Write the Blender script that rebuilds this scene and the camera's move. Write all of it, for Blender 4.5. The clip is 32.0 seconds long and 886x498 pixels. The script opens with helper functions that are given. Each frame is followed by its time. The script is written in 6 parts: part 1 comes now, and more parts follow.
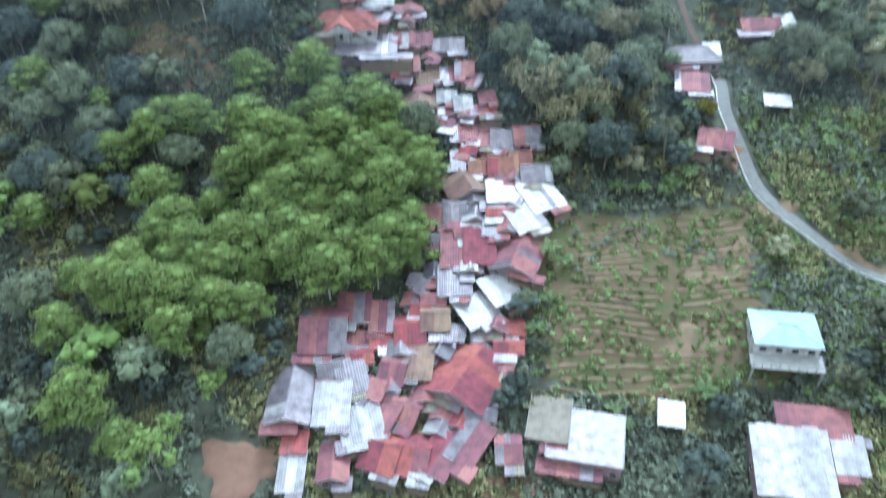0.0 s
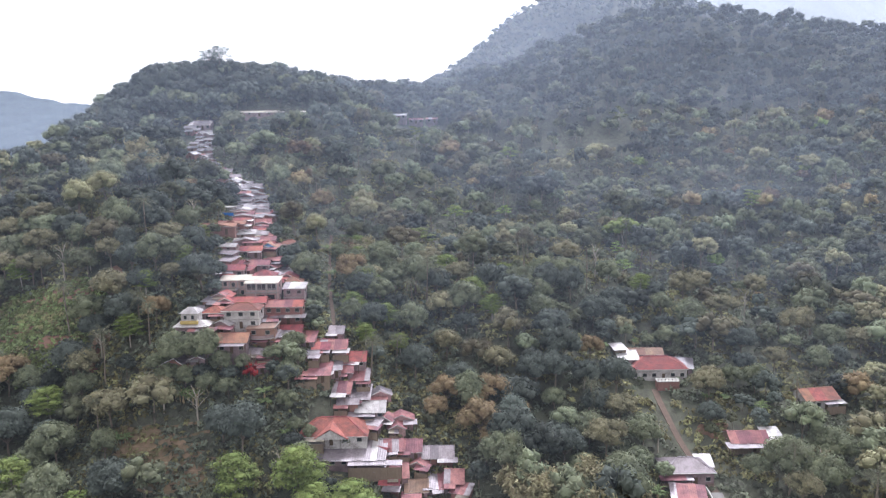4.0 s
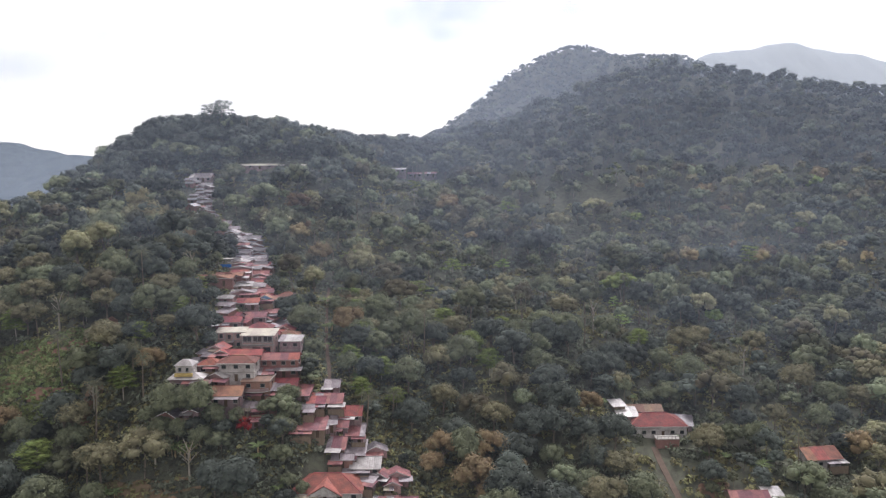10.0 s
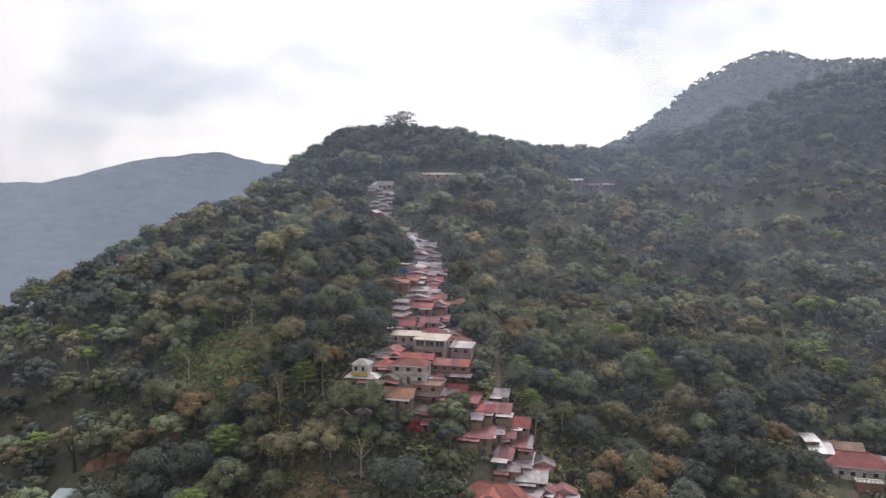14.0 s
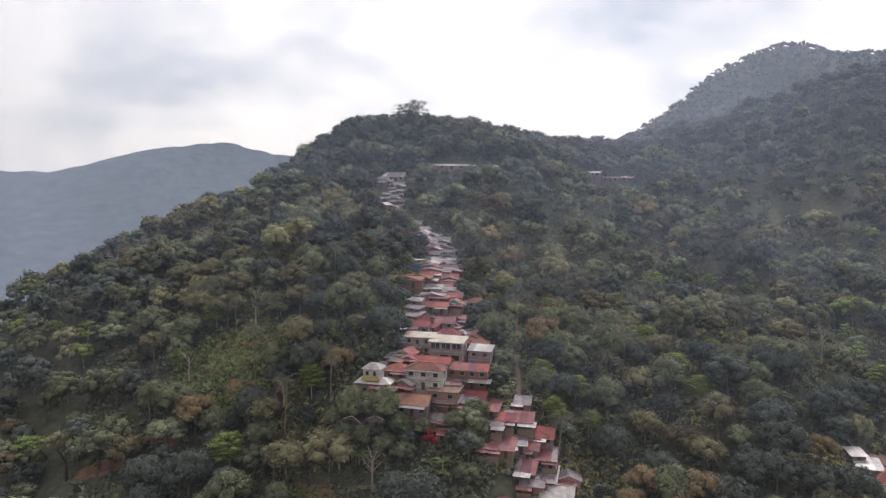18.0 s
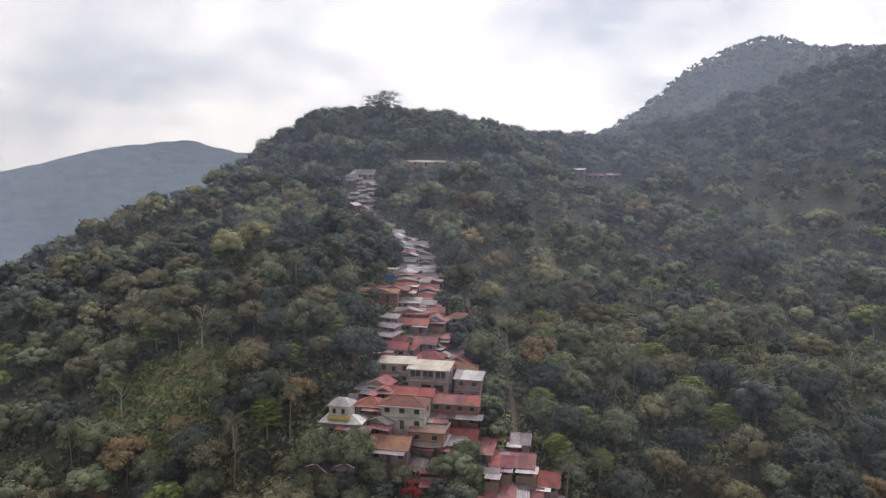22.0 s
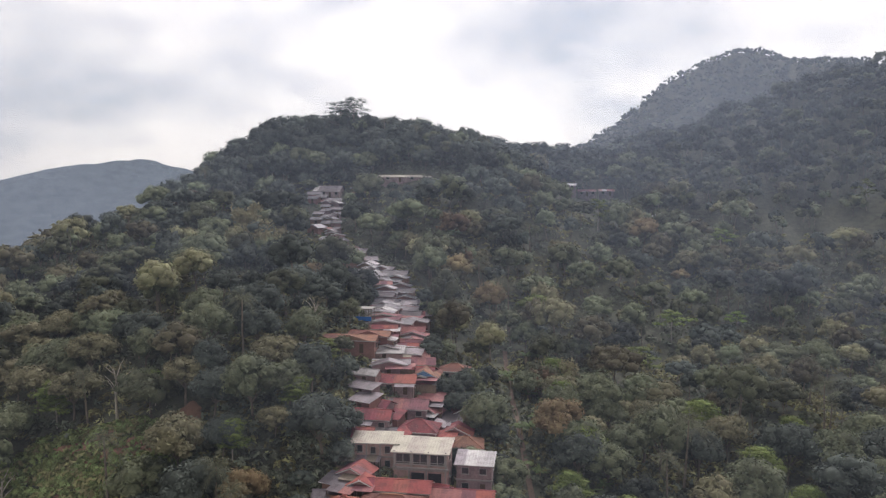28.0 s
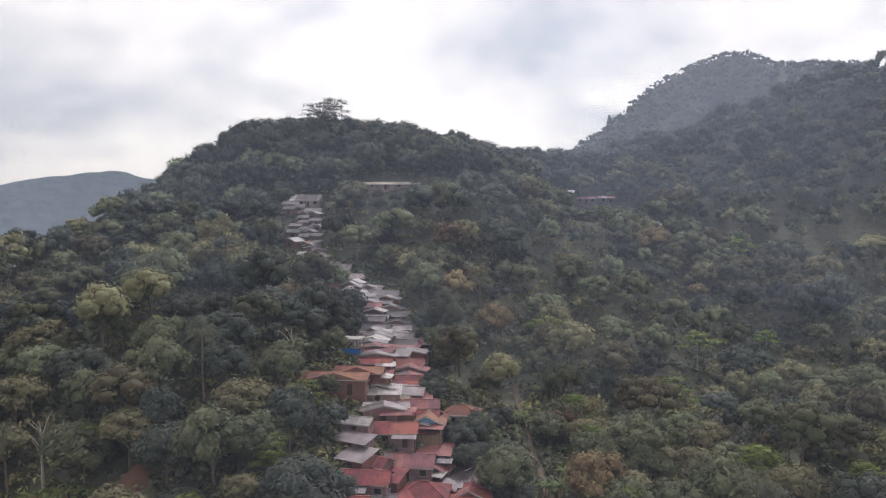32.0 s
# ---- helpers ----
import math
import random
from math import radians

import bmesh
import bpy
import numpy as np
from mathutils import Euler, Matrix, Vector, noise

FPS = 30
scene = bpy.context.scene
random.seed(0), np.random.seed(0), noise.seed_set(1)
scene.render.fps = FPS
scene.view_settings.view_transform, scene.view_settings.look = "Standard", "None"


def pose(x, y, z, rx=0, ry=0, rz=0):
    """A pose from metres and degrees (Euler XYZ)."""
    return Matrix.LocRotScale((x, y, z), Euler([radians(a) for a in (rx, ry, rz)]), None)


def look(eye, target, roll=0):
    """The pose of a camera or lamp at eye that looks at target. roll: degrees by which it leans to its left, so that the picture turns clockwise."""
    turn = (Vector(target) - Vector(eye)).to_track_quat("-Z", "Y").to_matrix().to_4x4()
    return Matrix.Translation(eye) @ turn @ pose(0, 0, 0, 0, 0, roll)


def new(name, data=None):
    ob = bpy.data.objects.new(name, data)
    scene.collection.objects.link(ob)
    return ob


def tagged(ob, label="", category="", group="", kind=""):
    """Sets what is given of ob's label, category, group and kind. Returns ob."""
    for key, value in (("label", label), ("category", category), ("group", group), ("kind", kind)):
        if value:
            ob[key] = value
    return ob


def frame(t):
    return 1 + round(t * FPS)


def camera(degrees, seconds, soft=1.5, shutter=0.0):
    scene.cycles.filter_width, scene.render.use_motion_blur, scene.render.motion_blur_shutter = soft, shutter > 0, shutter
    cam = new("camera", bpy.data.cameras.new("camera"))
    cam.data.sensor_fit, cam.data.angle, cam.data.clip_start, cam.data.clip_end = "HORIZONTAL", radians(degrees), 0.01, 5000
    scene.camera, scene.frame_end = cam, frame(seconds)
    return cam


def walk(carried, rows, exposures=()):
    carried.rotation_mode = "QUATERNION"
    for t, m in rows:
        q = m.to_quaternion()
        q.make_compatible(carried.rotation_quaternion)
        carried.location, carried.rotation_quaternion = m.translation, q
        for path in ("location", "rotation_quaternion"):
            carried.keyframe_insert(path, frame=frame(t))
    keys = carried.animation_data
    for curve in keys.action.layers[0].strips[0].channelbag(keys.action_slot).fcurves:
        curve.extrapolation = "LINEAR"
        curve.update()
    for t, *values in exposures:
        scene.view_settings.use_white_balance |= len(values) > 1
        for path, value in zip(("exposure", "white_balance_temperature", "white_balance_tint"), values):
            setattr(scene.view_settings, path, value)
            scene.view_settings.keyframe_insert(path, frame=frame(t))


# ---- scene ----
cam = camera(60.1, 32.0, soft=1.2, shutter=0.3)
PATH = [
    (0, (-0.615, 1.532, 143.515), (-0.715, 4.594, 140.943), -2.5),
    (0.4, (-0.381, 1.522, 143.499), (-0.473, 5.006, 141.537), -2.3),
    (0.5, (-0.332, 1.562, 143.476), (-0.418, 5.102, 141.616), -2.2),
    (1, (-0.116, 2.023, 142.752), (-0.18, 5.773, 141.366), -1.8),
    (1.5, (0.006, 2.281, 142.701), (-0.054, 6.095, 141.497), -1.6),
    (2, (0.011, 2.299, 142.713), (-0.035, 6.145, 141.611), -1.5),
    (2.5, (0.022, 2.314, 142.708), (-0.012, 6.178, 141.672), -1.3),
    (3, (0.078, 2.447, 142.681), (0.052, 6.343, 141.769), -1.1),
    (3.5, (0.102, 2.513, 142.674), (0.08, 6.425, 141.838), -1.1),
    (4, (0.099, 2.514, 142.678), (0.077, 6.452, 141.972), -0.9),
    (4.5, (0.088, 2.491, 142.68), (0.066, 6.443, 142.062), -0.8),
    (6.5, (0.095, 2.479, 142.682), (0.079, 6.445, 142.162), -0.7),
    (7, (0.095, 2.488, 142.681), (0.083, 6.456, 142.173), -0.6),
    (7.5, (0.122, 2.552, 142.678), (0.108, 6.522, 142.182), -0.6),
    (8, (0.111, 2.533, 142.684), (0.099, 6.503, 142.204), -0.6),
    (8.5, (0.113, 2.533, 142.687), (0.103, 6.505, 142.219), -0.6),
    (9, (0.112, 2.533, 142.682), (0.104, 6.507, 142.226), -0.6),
    (9.5, (0.113, 2.541, 142.68), (0.105, 6.517, 142.238), -0.5),
    (10, (0.116, 2.541, 142.678), (0.108, 6.519, 142.248), -0.4),
    (10.5, (0.118, 2.544, 142.675), (0.11, 6.522, 142.259), -0.4),
    (11, (0.122, 2.562, 142.673), (0.112, 6.542, 142.269), -0.3),
    (11.5, (0.104, 2.521, 142.678), (0.09, 6.501, 142.284), -0.2),
    (12, (0.078, 2.461, 142.682), (0.06, 6.443, 142.302), -0.2),
    (12.5, (0.125, 2.569, 142.668), (0.107, 6.553, 142.3), -0.1),
    (13, (0.346, 3.177, 142.596), (0.066, 7.151, 142.228), 0.2),
    (13.5, (-0.12, 4.136, 142.227), (-0.776, 8.064, 141.855), 0.2),
    (14, (-0.444, 4.752, 141.901), (-1.344, 8.632, 141.531), 0.3),
    (14.5, (-0.652, 5.218, 141.693), (-1.634, 9.08, 141.335), 0.3),
    (16.5, (-2.786, 9.281, 141.403), (-3.748, 13.147, 141.047), 0.4),
    (17, (-3.97, 11.966, 141.467), (-4.928, 15.83, 141.093), 0.5),
    (17.5, (-5.418, 15.478, 141.495), (-6.366, 19.344, 141.101), 0.6),
    (18, (-6.98, 19.299, 141.455), (-7.914, 23.167, 141.045), 0.7),
    (18.5, (-8.474, 23.223, 141.403), (-9.39, 27.093, 140.979), 0.7),
    (19, (-9.939, 27.205, 141.348), (-10.833, 31.081, 140.916), 0.7),
    (19.5, (-11.403, 31.17, 141.281), (-12.275, 35.05, 140.847), 0.7),
    (20, (-12.711, 35.325, 141.151), (-13.563, 39.209, 140.717), 0.7),
    (20.5, (-13.968, 39.521, 140.997), (-14.802, 43.409, 140.563), 0.6),
    (21, (-15.296, 43.695, 140.889), (-16.106, 47.589, 140.459), 0.6),
    (21.5, (-16.661, 47.713, 140.753), (-17.451, 51.611, 140.327), 0.6),
    (22, (-17.965, 51.73, 140.634), (-18.735, 55.632, 140.218), 0.6),
    (22.5, (-19.148, 55.594, 140.522), (-19.906, 59.502, 140.112), 0.5),
    (23, (-20.376, 59.518, 140.428), (-21.12, 63.428, 140.026), 0.5),
    (23.5, (-21.612, 63.34, 140.265), (-22.338, 67.254, 139.871), 0.5),
    (24, (-22.777, 67.229, 140.102), (-23.485, 71.147, 139.718), 0.4),
    (24.5, (-24.0, 71.016, 139.954), (-24.69, 74.938, 139.58), 0.4),
    (25, (-25.263, 74.729, 139.843), (-25.931, 78.655, 139.477), 0.4),
    (25.5, (-26.545, 78.45, 139.74), (-27.195, 82.38, 139.384), 0.4),
    (27.5, (-31.359, 93.171, 139.451), (-31.959, 97.113, 139.125), 0.3),
    (28, (-32.609, 96.782, 139.374), (-33.195, 100.726, 139.056), 0.3),
    (28.5, (-33.837, 100.269, 139.293), (-34.409, 104.215, 138.983), 0.2),
    (29, (-35.025, 103.837, 139.171), (-35.583, 107.785, 138.869), 0.2),
    (29.5, (-36.184, 107.402, 139.103), (-36.73, 111.354, 138.807), 0.1),
    (30, (-37.344, 111.016, 138.993), (-37.884, 114.968, 138.703), 0.1),
    (30.5, (-38.581, 114.545, 138.852), (-39.101, 118.501, 138.568), 0.0),
    (31, (-39.731, 118.143, 138.767), (-40.233, 122.101, 138.489), -0.1),
    (31.5, (-40.832, 121.722, 138.753), (-41.318, 125.684, 138.479), -0.2),
    (32, (-41.889, 125.348, 138.729), (-42.359, 129.31, 138.461), -0.2),
]
walk(cam, [(t, look(eye, target, roll)) for t, eye, target, roll in PATH],
     exposures=[(0.0, 1.72, 4700, -2), (1.0, 2.36, 5050, 12), (2.0, 2.2, 5350, 17), (3.0, 2.0, 5550, 16), (4.5, 1.52, 5800, 16), (9.0, 1.11, 6050, 16), (14.0, 0.92, 6180, 16), (32.0, 0.7, 6230, 16)])


# ---- light ----
SUN_UP, SUN_WAY = 48.0, 12.0
world = bpy.data.worlds.new("overcast_sky")
scene.world = world
world.use_nodes = True
wn, wl = world.node_tree.nodes, world.node_tree.links
wn.clear()
w_out, w_bg = wn.new("ShaderNodeOutputWorld"), wn.new("ShaderNodeBackground")
sky = wn.new("ShaderNodeTexSky")
sky.sky_type, sky.sun_disc = "NISHITA", False
sky.sun_elevation, sky.sun_rotation = radians(SUN_UP), radians(SUN_WAY)
coord, stretch = wn.new("ShaderNodeTexCoord"), wn.new("ShaderNodeMapping")
stretch.inputs["Scale"].default_value, stretch.inputs["Rotation"].default_value = (1.0, 1.0, 2.3), (0.0, 0.0, radians(-32))
cloud_noise, cloud_ramp = wn.new("ShaderNodeTexNoise"), wn.new("ShaderNodeValToRGB")
cloud_noise.inputs["Scale"].default_value, cloud_noise.inputs["Detail"].default_value, cloud_noise.inputs["Roughness"].default_value = 2.6, 8.0, 0.56
cloud_ramp.color_ramp.elements[0].position, cloud_ramp.color_ramp.elements[0].color = 0.33, (0.37, 0.385, 0.395, 1)
cloud_ramp.color_ramp.elements[1].position, cloud_ramp.color_ramp.elements[1].color = 0.5, (0.735, 0.69, 0.61, 1)
sky_dim, sky_mix = wn.new("ShaderNodeMix"), wn.new("ShaderNodeMix")
for m in (sky_dim, sky_mix):
    m.data_type = "RGBA"
sky_dim.blend_type = "MULTIPLY"
sky_dim.inputs[0].default_value = 1.0
sky_dim.inputs[7].default_value = (0.1, 0.1, 0.1, 1)
sky_mix.inputs[0].default_value = 0.93
wl.new(coord.outputs["Generated"], stretch.inputs["Vector"])
wl.new(stretch.outputs["Vector"], cloud_noise.inputs["Vector"])
wl.new(cloud_noise.outputs["Fac"], cloud_ramp.inputs["Fac"])
wl.new(sky.outputs["Color"], sky_dim.inputs[6])
wl.new(sky_dim.outputs[2], sky_mix.inputs[6])
wl.new(cloud_ramp.outputs["Color"], sky_mix.inputs[7])
# the cloud is brighter round the veiled sun
toward, glow, glowing = wn.new("ShaderNodeVectorMath"), wn.new("ShaderNodeMapRange"), wn.new("ShaderNodeMix")
toward.operation, glowing.data_type, glowing.blend_type = "DOT_PRODUCT", "RGBA", "MULTIPLY"
toward.inputs[1].default_value = (math.sin(radians(SUN_WAY)) * math.cos(radians(SUN_UP)), math.cos(radians(SUN_WAY)) * math.cos(radians(SUN_UP)), math.sin(radians(SUN_UP)))
glow.inputs["From Min"].default_value, glow.inputs["From Max"].default_value = 0.3, 0.72
glow.inputs["To Min"].default_value, glow.inputs["To Max"].default_value = 0.6, 1.08
glowing.inputs[0].default_value = 1.0
wl.new(coord.outputs["Generated"], toward.inputs[0])
wl.new(toward.outputs["Value"], glow.inputs["Value"])
wl.new(sky_mix.outputs[2], glowing.inputs[6])
wl.new(glow.outputs["Result"], glowing.inputs[7])
wl.new(glowing.outputs[2], w_bg.inputs["Color"])
w_bg.inputs["Strength"].default_value = 1.08
wl.new(w_bg.outputs["Background"], w_out.inputs["Surface"])
sun = new("sun", bpy.data.lights.new("sun", "SUN"))
sun.data.energy, sun.data.angle, sun.data.color = 1.5, radians(14), (1.0, 0.96, 0.9)
sun.matrix_world = look((0, 0, 0), (-math.sin(radians(SUN_WAY)) * math.cos(radians(SUN_UP)), -math.cos(radians(SUN_WAY)) * math.cos(radians(SUN_UP)), -math.sin(radians(SUN_UP))))


# ---- materials ----
def material(name, base, rough=0.8, vary=0.25, scale=1.0, second=None, metal=0.0, bands=0.0, bump=0.0, bump_scale=8.0, spec=0.3, by_object=0.0, by_island=0.0, attr="", coords="Object", translucent=0.0, streak=None):
    """A surface: a base colour that drifts towards a second one by noise at two scales, with random differences between objects, islands or a named tint."""
    mat = bpy.data.materials.new(name)
    mat.use_nodes = True
    n, l = mat.node_tree.nodes, mat.node_tree.links
    bsdf = n["Principled BSDF"]
    tc = n.new("ShaderNodeTexCoord")
    if coords == "World":
        geo = n.new("ShaderNodeNewGeometry")
        where = geo.outputs["Position"]
    else:
        where = tc.outputs[coords]
    if streak:
        mp = n.new("ShaderNodeMapping")
        mp.inputs["Scale"].default_value = streak
        l.new(where, mp.inputs["Vector"])
        where = mp.outputs["Vector"]
    big, small = n.new("ShaderNodeTexNoise"), n.new("ShaderNodeTexNoise")
    big.inputs["Scale"].default_value, big.inputs["Detail"].default_value = 0.35 * scale, 3
    small.inputs["Scale"].default_value, small.inputs["Detail"].default_value = 3.1 * scale, 4
    l.new(where, big.inputs["Vector"])
    l.new(where, small.inputs["Vector"])
    add = n.new("ShaderNodeMath")
    add.operation = "MULTIPLY_ADD"
    add.inputs[1].default_value = 0.45
    l.new(small.outputs["Fac"], add.inputs[0])
    half = n.new("ShaderNodeMath")
    half.operation = "MULTIPLY"
    half.inputs[1].default_value = 0.55
    l.new(big.outputs["Fac"], half.inputs[0])
    l.new(half.outputs[0], add.inputs[2])
    ramp = n.new("ShaderNodeValToRGB")
    second = second or tuple(c * 0.6 for c in base)
    ramp.color_ramp.elements[0].position, ramp.color_ramp.elements[0].color = 0.5 - vary, (*second, 1)
    ramp.color_ramp.elements[1].position, ramp.color_ramp.elements[1].color = 0.5 + vary * 0.6, (*base, 1)
    l.new(add.outputs[0], ramp.inputs["Fac"])
    colour = ramp.outputs["Color"]

    if bands:
        wave, course, dim = n.new("ShaderNodeTexWave"), n.new("ShaderNodeMapRange"), n.new("ShaderNodeMix")
        wave.bands_direction = "Z"
        wave.inputs["Scale"].default_value, wave.inputs["Distortion"].default_value, wave.inputs["Detail Scale"].default_value = bands, 1.6, 2.0
        course.inputs["To Min"].default_value, course.inputs["To Max"].default_value = 0.55, 1.12
        dim.data_type, dim.blend_type = "RGBA", "MULTIPLY"
        dim.inputs[0].default_value = 1.0
        l.new(tc.outputs["Object"], wave.inputs["Vector"])
        l.new(wave.outputs["Fac"], course.inputs["Value"])
        l.new(colour, dim.inputs[6])
        l.new(course.outputs["Result"], dim.inputs[7])
        colour = dim.outputs[2]

    def shift(source, amount, hue):
        hsv = n.new("ShaderNodeHueSaturation")
        nonlocal colour
        l.new(colour, hsv.inputs["Color"])
        for socket, low, high in (("Value", 1 - amount, 1 + amount), ("Hue", 0.5 - hue, 0.5 + hue)):
            mr = n.new("ShaderNodeMapRange")
            mr.inputs["To Min"].default_value, mr.inputs["To Max"].default_value = low, high
            l.new(source, mr.inputs["Value"])
            l.new(mr.outputs["Result"], hsv.inputs[socket])
        colour = hsv.outputs["Color"]
    if by_object:
        info = n.new("ShaderNodeObjectInfo")
        shift(info.outputs["Random"], by_object, 0.02)
    if by_island:
        geo2 = n.new("ShaderNodeNewGeometry")
        shift(geo2.outputs["Random Per Island"], by_island, 0.012)
    if attr:
        at = n.new("ShaderNodeAttribute")
        at.attribute_name = attr
        shift(at.outputs["Fac"], 0.5, 0.02)
    l.new(colour, bsdf.inputs["Base Color"])
    bsdf.inputs["Roughness"].default_value, bsdf.inputs["Metallic"].default_value = rough, metal
    bsdf.inputs["Specular IOR Level"].default_value = spec
    if bump:
        bn, bt = n.new("ShaderNodeBump"), n.new("ShaderNodeTexNoise")
        bt.inputs["Scale"].default_value, bt.inputs["Detail"].default_value = bump_scale, 3
        l.new(where, bt.inputs["Vector"])
        bn.inputs["Strength"].default_value, bn.inputs["Distance"].default_value = bump, 0.05
        l.new(bt.outputs["Fac"], bn.inputs["Height"])
        l.new(bn.outputs["Normal"], bsdf.inputs["Normal"])
    if translucent:
        tr, mx = n.new("ShaderNodeBsdfTranslucent"), n.new("ShaderNodeMixShader")
        l.new(colour, tr.inputs["Color"])
        mx.inputs[0].default_value = translucent
        l.new(bsdf.outputs[0], mx.inputs[1])
        l.new(tr.outputs[0], mx.inputs[2])
        l.new(mx.outputs[0], n["Material Output"].inputs["Surface"])
    return mat


def foliage(name, base, second, by=0.0, attr="tint"):
    return material(name, base, rough=0.78, vary=0.2, scale=0.5, second=second, spec=0.15, by_object=by, by_island=0.26, attr=attr, coords="World", translucent=0.16)


LEAF_DARK = foliage("leaf_dark", (0.094, 0.108, 0.09), (0.063, 0.074, 0.066))
LEAF_MID = foliage("leaf_mid", (0.17, 0.184, 0.108), (0.106, 0.118, 0.084))
LEAF_LIGHT = foliage("leaf_light", (0.185, 0.225, 0.065), (0.12, 0.155, 0.053))
LEAF_OLIVE = foliage("leaf_olive", (0.208, 0.19, 0.112), (0.142, 0.137, 0.09))
LEAF_OCHRE = foliage("leaf_ochre", (0.26, 0.19, 0.108), (0.17, 0.135, 0.082))
LEAF_BAMBOO = foliage("leaf_bamboo", (0.29, 0.26, 0.156), (0.19, 0.18, 0.108))
LEAF_BANANA = foliage("leaf_banana", (0.15, 0.19, 0.079), (0.1, 0.135, 0.061))
LEAF_PALM = foliage("leaf_palm", (0.15, 0.152, 0.098), (0.1, 0.104, 0.074))
FLOWER_RED = foliage("flower_red", (0.5, 0.09, 0.04), (0.28, 0.06, 0.03))
LEAF_YELLOW = foliage("leaf_yellow", (0.34, 0.33, 0.063), (0.24, 0.25, 0.053))
LEAF_SHRUB = foliage("leaf_shrub", (0.16, 0.17, 0.118), (0.104, 0.114, 0.089))
LEAF_SCRUB = foliage("leaf_scrub", (0.235, 0.218, 0.105), (0.16, 0.152, 0.08))
LEAF_CROP = foliage("leaf_crop", (0.205, 0.24, 0.095), (0.135, 0.165, 0.068))
BARK = material("bark", (0.24, 0.2, 0.16), rough=0.9, second=(0.11, 0.09, 0.07), bump=0.5)
BARK_PALE = material("bark_pale", (0.42, 0.38, 0.32), rough=0.9, second=(0.24, 0.21, 0.17), bump=0.5)


def ground_material():
    mat = material("hillside", (0.1, 0.105, 0.075), rough=0.95, vary=0.1, scale=1.3, second=(0.06, 0.058, 0.046), bump=0.8, bump_scale=1.6, coords="World", spec=0.15)
    return mat


GROUND = ground_material()
SOIL = material("tilled_soil", (0.22, 0.155, 0.105), rough=0.95, vary=0.14, second=(0.13, 0.11, 0.065), scale=1.2, bump=0.8, coords="World", spec=0.1)
FIELD = material("weedy_field", (0.14, 0.1, 0.064), rough=0.95, vary=0.12, second=(0.085, 0.1, 0.042), scale=0.5, bump=0.9, bump_scale=2.0, coords="World", spec=0.1)
RED_EARTH = material("red_earth", (0.25, 0.148, 0.105), rough=0.95, second=(0.16, 0.1, 0.075), scale=2, bump=0.8, coords="World", spec=0.1)
DIRT = material("trodden_earth", (0.16, 0.118, 0.096), rough=0.95, second=(0.1, 0.075, 0.06), scale=2, bump=0.6, coords="World", spec=0.1)
ROAD = material("worn_concrete_road", (0.21, 0.2, 0.19), rough=0.9, second=(0.13, 0.125, 0.115), scale=2, bump=0.3, coords="World")
KERB = material("pale_kerb", (0.6, 0.59, 0.56), rough=0.85, scale=3, bump=0.2, coords="World")


def roof_material(name, base, second, rough=0.5, metal=0.0, differ=0.28, bands=0.0):
    return material(name, base, rough=rough, bands=bands, vary=0.12, scale=1.6, second=second, metal=metal, by_object=differ, bump=0.25, bump_scale=5, coords="World", spec=0.4)


ROOFS = {
    "grey": roof_material("weathered_zinc", (0.225, 0.194, 0.213), (0.12, 0.098, 0.108), 0.42, 0.2),
    "white": roof_material("pale_zinc", (0.4, 0.378, 0.375), (0.22, 0.198, 0.2), 0.45, 0.1),
    "cream": roof_material("cream_sheet", (0.46, 0.42, 0.35), (0.33, 0.29, 0.24), 0.6, 0.0, 0.1),
    "slate": roof_material("dark_weathered_zinc", (0.165, 0.148, 0.165), (0.095, 0.084, 0.093), 0.42, 0.2),
    "red_hip": roof_material("red_tile_courses", (0.27, 0.07, 0.064), (0.13, 0.05, 0.05), 0.85, 0.0, 0.2, 3.2),
    "orange_hip": roof_material("orange_tile_courses", (0.24, 0.102, 0.075), (0.125, 0.066, 0.054), 0.85, 0.0, 0.2, 3.2),
    "red": roof_material("red_clay_tile", (0.285, 0.072, 0.074), (0.14, 0.05, 0.054), 0.85, 0.0, 0.3),
    "orange": roof_material("orange_clay_tile", (0.26, 0.115, 0.082), (0.14, 0.075, 0.06), 0.85, 0.0, 0.28),
    "brown": roof_material("brown_clay_tile", (0.23, 0.14, 0.105), (0.13, 0.09, 0.075), 0.85, 0.0, 0.25),
    "rust": roof_material("rusted_zinc", (0.27, 0.108, 0.114), (0.145, 0.068, 0.076), 0.75, 0.06),
    "tan": roof_material("mossy_pale_sheet", (0.24, 0.205, 0.165), (0.15, 0.13, 0.1), 0.8),
    "teal": roof_material("pale_teal_sheet", (0.33, 0.41, 0.42), (0.26, 0.34, 0.35), 0.45),
}
ROOF_WORDS = {"grey": "weathered grey zinc", "white": "pale white sheet", "cream": "pale cream sheet", "slate": "dark grey zinc", "red": "red clay tile", "orange": "orange clay tile", "brown": "brown clay tile", "rust": "rusted red-brown zinc", "tan": "mossy pale sheet", "teal": "pale teal sheet"}
